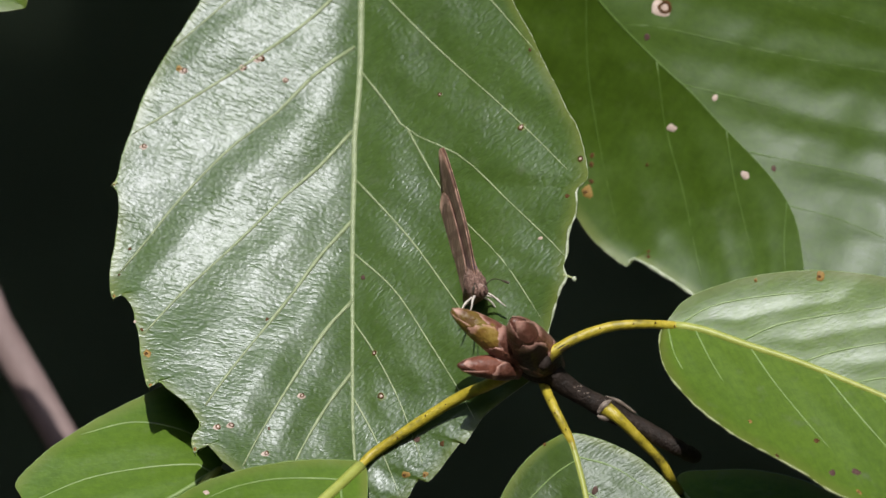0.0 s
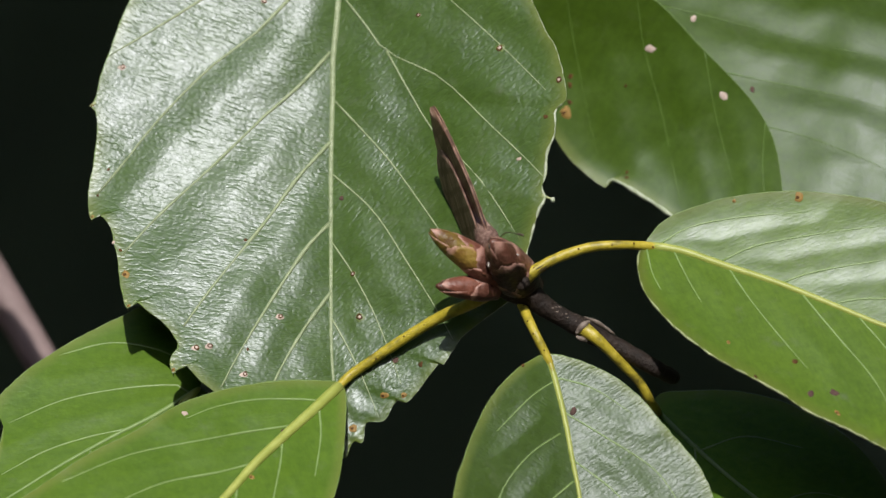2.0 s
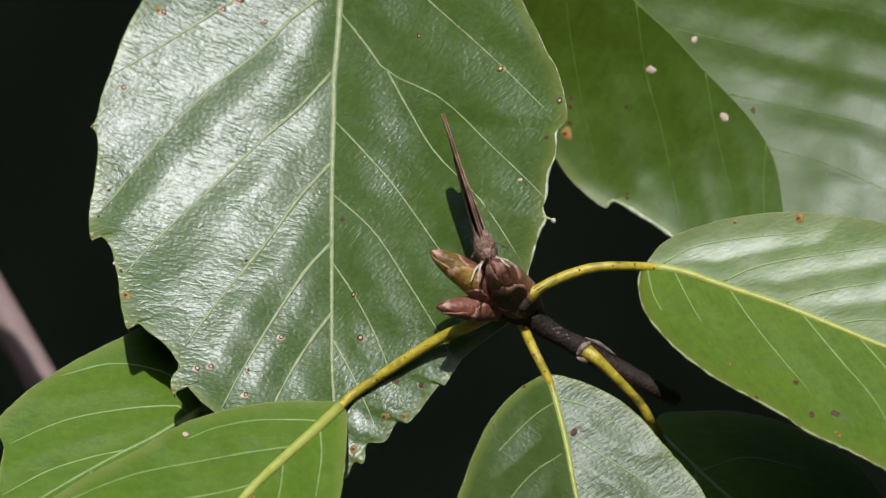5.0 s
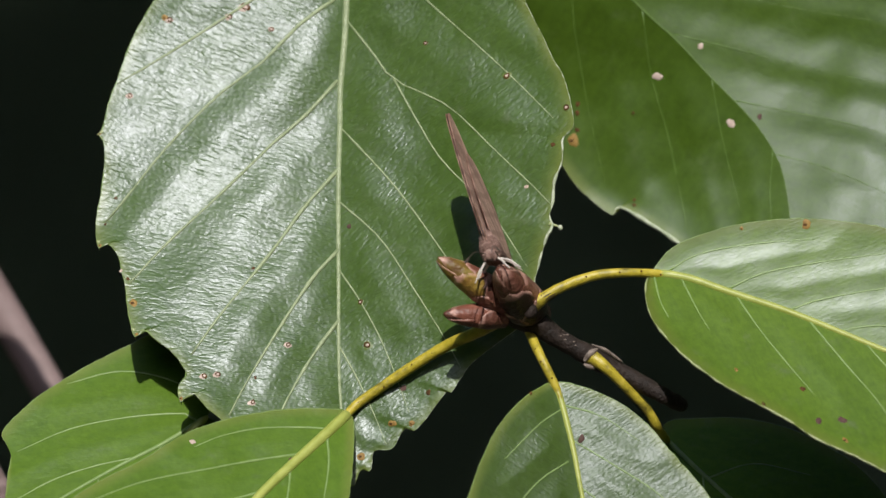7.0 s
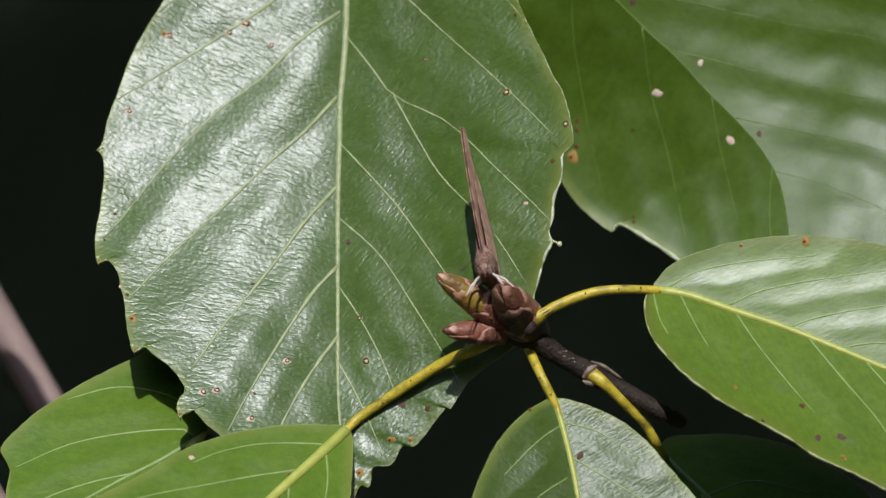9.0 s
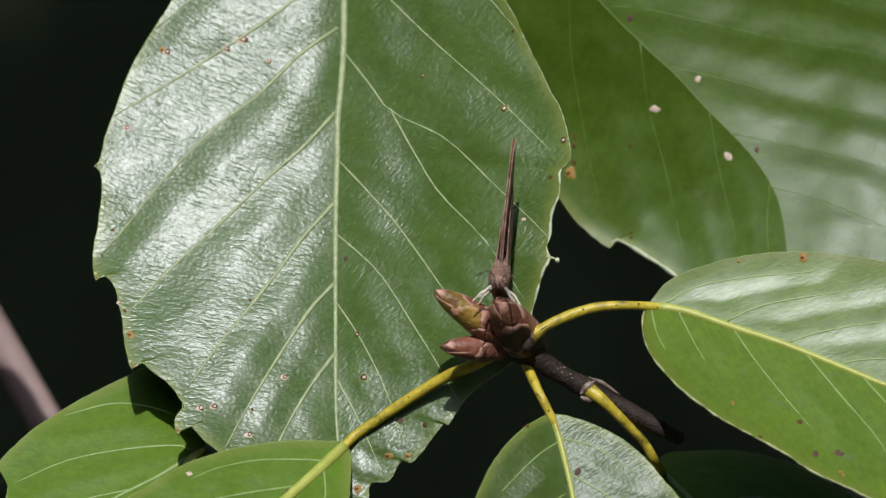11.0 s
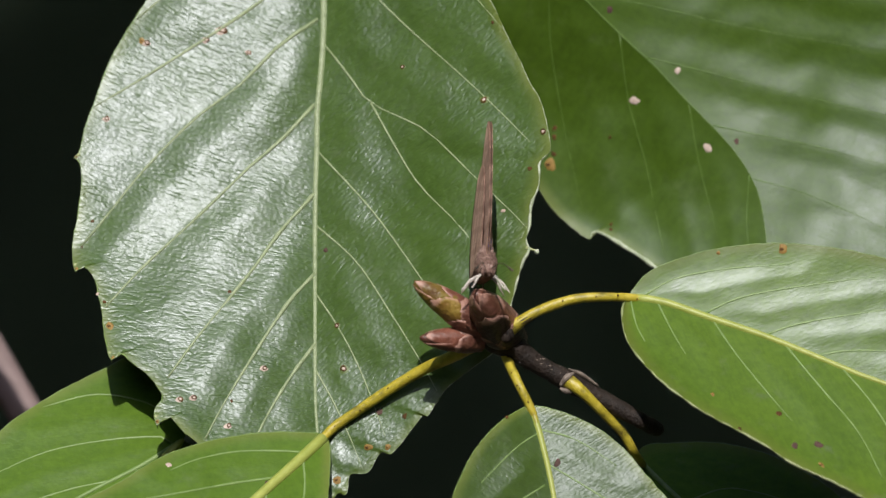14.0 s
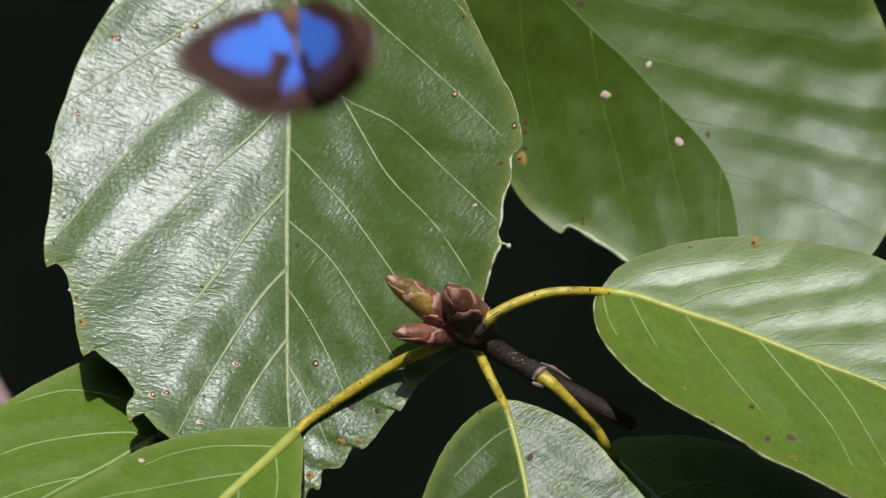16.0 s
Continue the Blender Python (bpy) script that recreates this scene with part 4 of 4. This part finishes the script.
# ---- butterfly ----
def wing_materials():
    m, nt, p = material("wing_under")
    uv = nt.nodes.new("ShaderNodeUVMap")
    uv.uv_map = "ridges"
    w = node(nt, "ShaderNodeTexWave", Scale=0.11, Distortion=2.5, Detail=2)
    w.bands_direction = "Y"
    nt.links.new(uv.outputs[0], w.inputs["Vector"])
    n = node(nt, "ShaderNodeTexNoise", Scale=1.4, Detail=6, Roughness=0.7)
    nt.links.new(uv.outputs[0], n.inputs["Vector"])
    st = node(nt, "ShaderNodeMapping", Scale=(1.6, 0.12, 1))
    nt.links.new(uv.outputs[0], st.inputs[0])
    fold = node(nt, "ShaderNodeTexNoise", Scale=1.0, Detail=3, Roughness=0.6)
    nt.links.new(st.outputs[0], fold.inputs["Vector"])
    c = ramp(nt, n.outputs["Fac"], [(0.3, (0.21, 0.122, 0.092)), (0.7, (0.46, 0.27, 0.20))])
    c = mixed(nt, 0.55, c, ramp(nt, fold.outputs["Fac"], [(0.38, (0.09, 0.050, 0.038)), (0.60, (0.76, 0.50, 0.39))]))
    c = mixed(nt, ramp(nt, w.outputs["Fac"], [(0.74, (0,) * 3), (0.9, (0.5,) * 3)]), c, (0.11, 0.055, 0.040))
    along = nt.nodes.new("ShaderNodeSeparateXYZ")
    nt.links.new(uv.outputs[0], along.inputs[0])
    far = nt.nodes.new("ShaderNodeMapRange")
    far.inputs["From Min"].default_value, far.inputs["From Max"].default_value = 9.0, 18.0
    far.inputs["To Max"].default_value = 0.5
    nt.links.new(along.outputs["Y"], far.inputs["Value"])
    c = mixed(nt, far.outputs[0], c, mixed(nt, 0.5, c, (0.52, 0.30, 0.20)))
    out = nt.nodes.new("ShaderNodeVectorMath")
    out.operation = "LENGTH"
    nt.links.new(uv.outputs[0], out.inputs[0])
    wavy = nt.nodes.new("ShaderNodeMath")
    wavy.operation = "MULTIPLY_ADD"
    wavy.inputs[1].default_value = 0.09
    patch = node(nt, "ShaderNodeTexVoronoi", Scale=0.42)
    patch.voronoi_dimensions = "2D"
    nt.links.new(uv.outputs[0], patch.inputs["Vector"])
    step = nt.nodes.new("ShaderNodeSeparateColor")
    nt.links.new(patch.outputs["Color"], step.inputs[0])
    nt.links.new(step.outputs[0], wavy.inputs[0])
    radius = nt.nodes.new("ShaderNodeMath")
    radius.operation = "DIVIDE"
    radius.inputs[1].default_value = 20.0
    nt.links.new(out.outputs["Value"], radius.inputs[0])
    nt.links.new(radius.outputs[0], wavy.inputs[2])
    bands = ramp(nt, wavy.outputs[0], [(0.0, (0,) * 3), (0.38, (0,) * 3), (0.39, (0.5,) * 3), (0.45, (0.5,) * 3), (0.46, (0,) * 3), (0.66, (0,) * 3), (0.67, (0.65,) * 3), (0.75, (0.65,) * 3), (0.76, (0,) * 3), (1.0, (0.15,) * 3)])
    c = mixed(nt, bands, c, (0.075, 0.036, 0.026))
    nt.links.new(c, p.inputs["Base Color"])
    tr = nt.nodes.new("ShaderNodeBsdfTranslucent")
    nt.links.new(mixed(nt, 0.55, c, (0.80, 0.46, 0.32)), tr.inputs[0])
    mx = nt.nodes.new("ShaderNodeMixShader")
    mx.inputs[0].default_value = 0.38
    nt.links.new(p.outputs[0], mx.inputs[1])
    nt.links.new(tr.outputs[0], mx.inputs[2])
    nt.links.new(mx.outputs[0], nt.nodes["Material Output"].inputs[0])
    p.inputs["Roughness"].default_value = 0.65
    p.inputs["Sheen Weight"].default_value = 0.2
    p.inputs["Sheen Roughness"].default_value = 0.45
    p.inputs["Sheen Tint"].default_value = (1.0, 0.64, 0.5, 1)
    u, nt, p = material("wing_upper")
    uv = nt.nodes.new("ShaderNodeUVMap")
    uv.uv_map = "ridges"
    n = node(nt, "ShaderNodeTexNoise", Scale=0.5, Detail=4)
    nt.links.new(uv.outputs[0], n.inputs["Vector"])
    at2 = nt.nodes.new("ShaderNodeAttribute")
    at2.attribute_name = "rim"
    add = nt.nodes.new("ShaderNodeMath")
    add.operation = "MULTIPLY_ADD"
    nt.links.new(n.outputs["Fac"], add.inputs[0])
    add.inputs[1].default_value = 0.35
    nt.links.new(at2.outputs["Fac"], add.inputs[2])
    c = ramp(nt, add.outputs[0], [(0.46, (0.04, 0.24, 0.92)), (0.58, (0.08, 0.13, 0.75)), (0.66, (0.036, 0.020, 0.016))])
    nt.links.new(c, p.inputs["Base Color"])
    p.inputs["Roughness"].default_value = 0.5
    tr = node(nt, "ShaderNodeBsdfTranslucent", Color=(0.9, 0.72, 0.62, 1))
    mx = nt.nodes.new("ShaderNodeMixShader")
    mx.inputs[0].default_value = 0.35
    nt.links.new(p.outputs[0], mx.inputs[1])
    nt.links.new(tr.outputs[0], mx.inputs[2])
    nt.links.new(mx.outputs[0], nt.nodes["Material Output"].inputs[0])
    return m, u


UNDER, UPPER = wing_materials()


def wing(name, outline, side, parent):
    """A wing, standing in the plane x = 0 of its hinge; its upper face looks inwards, to the other wing."""
    out = spline([*outline, outline[0]], 90)[:-1]
    mid = out.mean(0) * 0.75
    bm = bmesh.new()
    uv = bm.loops.layers.uv.new("ridges")
    rim = bm.verts.layers.float.new("rim")
    rings = 7
    rows = {}
    for face, off in ((0, 0.06 * side), (1, -0.06 * side)):
        for k in range(rings):
            f = k / (rings - 1)
            for i, p in enumerate(out):
                q = mid + (p - mid) * f
                vein = 0.05 * math.cos(math.atan2(q[1], q[0] - 1.0) * 26) * (1 - f) if k else 0
                v = bm.verts.new(Vector((off + vein + side * 0.012 * (q[1] * 0.15) ** 2, q[0], q[1])) / 1000)
                v[rim] = max(f ** 1.3 * (1.0 if p[1] > 3 or p[0] > 6 else 0.3), 1.0 - abs(q[1]) / 3.0 if q[0] < 4 else 0.0, 1.0 - (q[0] + 2.6) / 2.6)
                rows[face, k, i] = v
    n = len(out)
    for face in (0, 1):
        for k in range(rings - 1):
            for i in range(n):
                j = (i + 1) % n
                q = [rows[face, k, i], rows[face, k, j], rows[face, k + 1, j], rows[face, k + 1, i]]
                f = bm.faces.new(q)
                f.material_index = face
    for i in range(n):
        j = (i + 1) % n
        bm.faces.new((rows[0, rings - 1, i], rows[0, rings - 1, j], rows[1, rings - 1, j], rows[1, rings - 1, i])).material_index = 0
    for f in bm.faces:
        for lp in f.loops:
            lp[uv].uv = (lp.vert.co.y * 1000, lp.vert.co.z * 1000)
    bmesh.ops.remove_doubles(bm, verts=bm.verts, dist=0.000003)
    bmesh.ops.recalc_face_normals(bm, faces=bm.faces)
    me = bpy.data.meshes.new(name)
    bm.to_mesh(me)
    bm.free()
    me.materials.append(UNDER)
    me.materials.append(UPPER)
    for f in me.polygons:
        f.use_smooth = True
    ob = new(name, me)
    ob.parent = parent
    return tagged(ob, "brown underneath, blue with a dark border above")


def oval(r, c, squash=(1, 1, 1), sub=3):
    bm = bmesh.new()
    bmesh.ops.create_icosphere(bm, subdivisions=sub, radius=r / 1000)
    for v in bm.verts:
        v.co = Vector([v.co[i] * squash[i] + c[i] / 1000 for i in range(3)])
        v.co += v.co.normalized() * 0.00012 * noise.noise(v.co * 3000)
    return bm


def hair(count, body, length, seed):
    """Tapered hairs on an oval, swept back and up; body: centre and half axes, in mm."""
    rnd = random.Random(seed)
    verts, faces = [], []
    centre, axes = Vector(body[0]), Vector(body[1])
    for _ in range(count):
        n = Vector([rnd.gauss(0, 1) for _ in range(3)]).normalized()
        p = centre + Vector([n[i] * axes[i] * 0.93 for i in range(3)])
        tip = p + (n * 0.25 + Vector((rnd.uniform(-0.12, 0.12), rnd.uniform(0.2, 0.6), rnd.uniform(0.8, 1.5)))).normalized() * rnd.uniform(*length)
        a = n.cross(Vector((0.3, 0.5, 0.8))).normalized() * 0.1
        b = n.cross(a)
        k = len(verts)
        verts += [v / 1000 for v in (p + a, p - a * 0.5 + b * 0.8, p - a * 0.5 - b * 0.8, tip)]
        faces += [(k, k + 1, k + 3), (k + 1, k + 2, k + 3), (k + 2, k, k + 3)]
    me = bpy.data.meshes.new("hair")
    me.from_pydata(verts, [], faces)
    bm = bmesh.new()
    bm.from_mesh(me)
    return bm


def butterfly():
    ob = tagged(new("butterfly"), "small brown butterfly with blue upper wings, resting on the bud", "butterfly")
    ob.empty_display_size = 0.005
    mm = lambda *p: Vector(p) / 1000
    part("thorax", oval(1.6, (0, 0.6, 0.5), (0.95, 1.45, 1.35)), FUR, ob)
    part("abdomen", tube([mm(0, 1.5 + 6.5 * s, 0.1 - 0.8 * s) for s in np.linspace(0, 1, 14)], lambda s: (1.35 * math.sqrt(max(0.02, 1 - s ** 2.4)) * (1 + 0.05 * math.sin(s * 40))) / 1000, 12), FUR, ob)
    part("hair", hair(560, ((0, 0.7, 0.5), (1.2, 1.9, 2.2)), (0.5, 1.3), 4), HAIR, ob, "soft pinkish brown hair of the body")
    head = part("head", oval(0.95, (0, -1.9, -0.7), (1.05, 1, 0.95)), FUR, ob)
    part("hair", hair(300, ((0, -1.9, -0.7), (0.95, 0.9, 0.9)), (0.2, 0.5), 5), HAIR, head)
    for s in (-1, 1):
        part("eyeball", oval(0.42, (0.82 * s, -1.9, -0.6), (0.6, 1, 1.1)), EYEBALL, head)
        part("palp", tube([mm(0.25 * s, -2.5, -1.0), mm(0.3 * s, -3.1, -0.9), mm(0.3 * s, -3.6, -0.6)], lambda t: (0.28 - 0.2 * t) / 1000, 6), FUR, head)
        pts = spline([mm(0.4 * s, -2.6, -0.2), mm(1.3 * s, -6.0, 0.1), mm(2.4 * s, -9.5, -1.2)], 20)
        part("antenna", tube(pts, lambda t: (0.06 + (0.10 if t > 0.8 else 0)) / 1000, 6), FEELER, head)
        for k, (y0, y1, sp) in enumerate(((-1.6, -3.4, 2.0), (0.0, -0.4, 3.0), (1.4, 2.8, 2.6))):
            pts = spline([mm(0.7 * s, y0, -0.9), mm(sp * 0.7 * s, (y0 + y1) / 2, -1.7), mm(sp * 0.9 * s, y1 * 0.9, -2.5), mm((sp + 0.2) * s, y1 * 1.1, -3.1)], 14)
            part("leg", tube(pts, lambda t: (0.20 - 0.11 * t) / 1000, 6), LEG, ob)
    fore = [(-1.2, 0.2), (-2.6, 6), (-2.3, 11), (-1.2, 15.6), (0.1, 18.3), (1.4, 19.0), (3.0, 18.6), (5.8, 16.4), (8.2, 13.4), (9.5, 10.6), (9.4, 8.7), (6.0, 4.2), (1.6, 0.2)]
    hind = [(0.4, 0.2), (1.6, 6), (4.2, 11.2), (8, 13.0), (12, 11.2), (14, 7.5), (14.4, 4), (13.2, 0.2), (11.6, -1.8), (10.8, -3.4), (10.2, -2.4), (6, -2), (2, -0.6)]
    wings = []
    for side in (-1, 1):
        wings.append((wing("forewing", fore, side, ob), side, "fore"))
        wings.append((wing("hindwing", hind, side, ob), side, "hind"))
    return ob, wings


BUTTERFLY, WINGS = butterfly()

# seconds, place on the sheet in mm and depth, then pitch, lean, turn in degrees
FLIGHT = [
    (0, 3.19, 3.21, -4, -9.2, -11, 11.3),
    (0.3, 4.48, 1.79, -5, -8.8, -14, 20.9),
    (0.6, 6.34, 1.6, -7, -7.2, -16, 18),
    (0.9, 6.71, 1.1, -9, -8.4, -14, 17),
    (1.2, 7.6, 0.35, -10.5, -10.4, -13, 16),
    (1.5, 7.94, -0.13, -10.5, -8.8, -18, 12),
    (2, 7.77, -1.2, -11, -8.4, -20, 13),
    (2.5, 7.97, -2.1, -9.5, -8.8, -15, 19),
    (3, 8.67, -2, -9, -8.8, -11.5, 22),
    (3.5, 8.49, -2, -9, -8.4, -12.5, 18),
    (5.8, 6.94, 1.12, -14.5, -6.4, -21, -5),
    (6.5, 7.05, 1.12, -14.5, -3.6, -24, -8),
    (7, 6.93, 1.12, -14.5, -4.4, -19, -8),
    (7.5, 7.01, 0.92, -14.5, -7.2, -23, -8),
    (8, 6.72, 0.87, -14.5, -9.6, -12, -5),
    (8.5, 6.46, 1.91, -14.5, -8.4, -10, -5),
    (9, 6.34, 1.19, -14.5, -9.2, -11, -5),
    (11.3, 8.48, 2.02, -15, -10.8, 6, -3),
    (11.5, 8.37, 2.29, -15, -9.6, 6, -3),
    (12, 8.34, 2.34, -15, -8.8, 4, -2),
    (12.2, 9.44, 1.74, -15, -9.2, 3, 4),
    (12.5, 9.8, 2.72, -15, -5.6, 9, 7),
    (12.8, 9.82, 2.96, -15, -1.2, 9, 8.5),
    (13, 9.77, 2.62, -15, -2.4, 9, 8.5),
    (13.3, 10.61, 1.96, -15, -0.8, 9, 9.8),
    (13.5, 10.06, 2.31, -15, -4.8, 9, 6.8),
    (13.8, 9.93, 3.21, -15, -4, 8, 6.8),
    (14, 9.38, 2.3, -15, -6, 3, 6),
    (14.3, 10.08, 2.23, -15, -5.2, 2, 4.5),
    (14.5, 9.93, 2.12, -15, -6, 3, 4.5),
    (14.8, 10.67, 2.26, -15, -5.2, 2, 3.8),
    (15, 9.43, 2.16, -15, -5.2, 4, 3.8),
    (15.2, 10.47, 1.95, -15, -6, 9, 2.2),
    (15.3, 11.85, 2.38, -22, -1, 9, 3),
    (15.4, 10.87, 9.52, -24, 12.8, 6.5, -0.6),
    (15.45, 11.04, 12.96, -27, -45.2, 18.5, -27.4),
    (15.5, 11.22, 16.39, -30, -101.9, 2.6, -51.8),
    (15.6, 10.25, 23.15, -36, -109.1, 13.7, -44.7),
    (15.7, 7.44, 29.56, -44, -35.2, 13.7, -41.7),
    (15.75, 4.62, 28.15, -47, -33.1, 1.5, -89.5),
    (15.8, 1.8, 26.74, -50, -22.7, -5, -138),
    (15.85, -0.56, 27.12, -60, -67.3, 14.6, -147),
    (15.9, -2.93, 27.51, -68, -117.9, 21.3, -168.7),
    (16, -12.41, 34.6, -85, -60.1, 10.2, -181.5),
]
# seconds, then opening from upright and forward sweep in degrees: left forewing, left hindwing, right forewing, right hindwing
BEATS = [
    (0.0, (-0.3, -4), (-2.6, 4), (-0.3, -4), (-2.6, 4)),
    (15.3, (-0.3, -4), (-2.6, 4), (-0.3, -4), (-2.6, 4)),
    (15.4, (30.4, 30.5), (33.2, -42.9), (32.2, 29.4), (36.1, -41.9)),
    (15.5, (94.3, 49.1), (72.0, 63.7), (75.1, 44.0), (88.3, 58.4)),
    (15.6, (64.8, -51.4), (21.6, 19.9), (100.8, -46.0), (114.1, 10.8)),
    (15.7, (-0.9, 0.0), (-3.1, 6.9), (3.5, 0.0), (4.0, 6.0)),
    (15.8, (-6.7, 0.0), (-9.8, -3.4), (-0.1, 0.0), (0.6, -3.5)),
    (15.9, (10.0, 19.2), (17.7, -11.7), (49.7, -3.8), (48.4, -27.9)),
    (16.0, (33.1, -37.3), (53.3, -10.2), (59.6, -23.9), (60.1, -9.7)),
]


def motions():
    rows = []
    for t, x, z, y, pitch, lean, turn in FLIGHT:
        p = at(x, z, y)
        rows.append((t, pose(p.x, p.y, p.z, pitch, lean, turn)))
    walk(BUTTERFLY, rows)
    for k, (ob, side, kind) in enumerate(WINGS):
        x0 = 0.00015 if kind == "fore" else 0.0008
        walk(ob, [(beat[0], pose(side * x0, 0, 0.0009, 0, side * beat[k + 1][0], 0) @ pose(0, 0, 0, beat[k + 1][1])) for beat in BEATS])


motions()
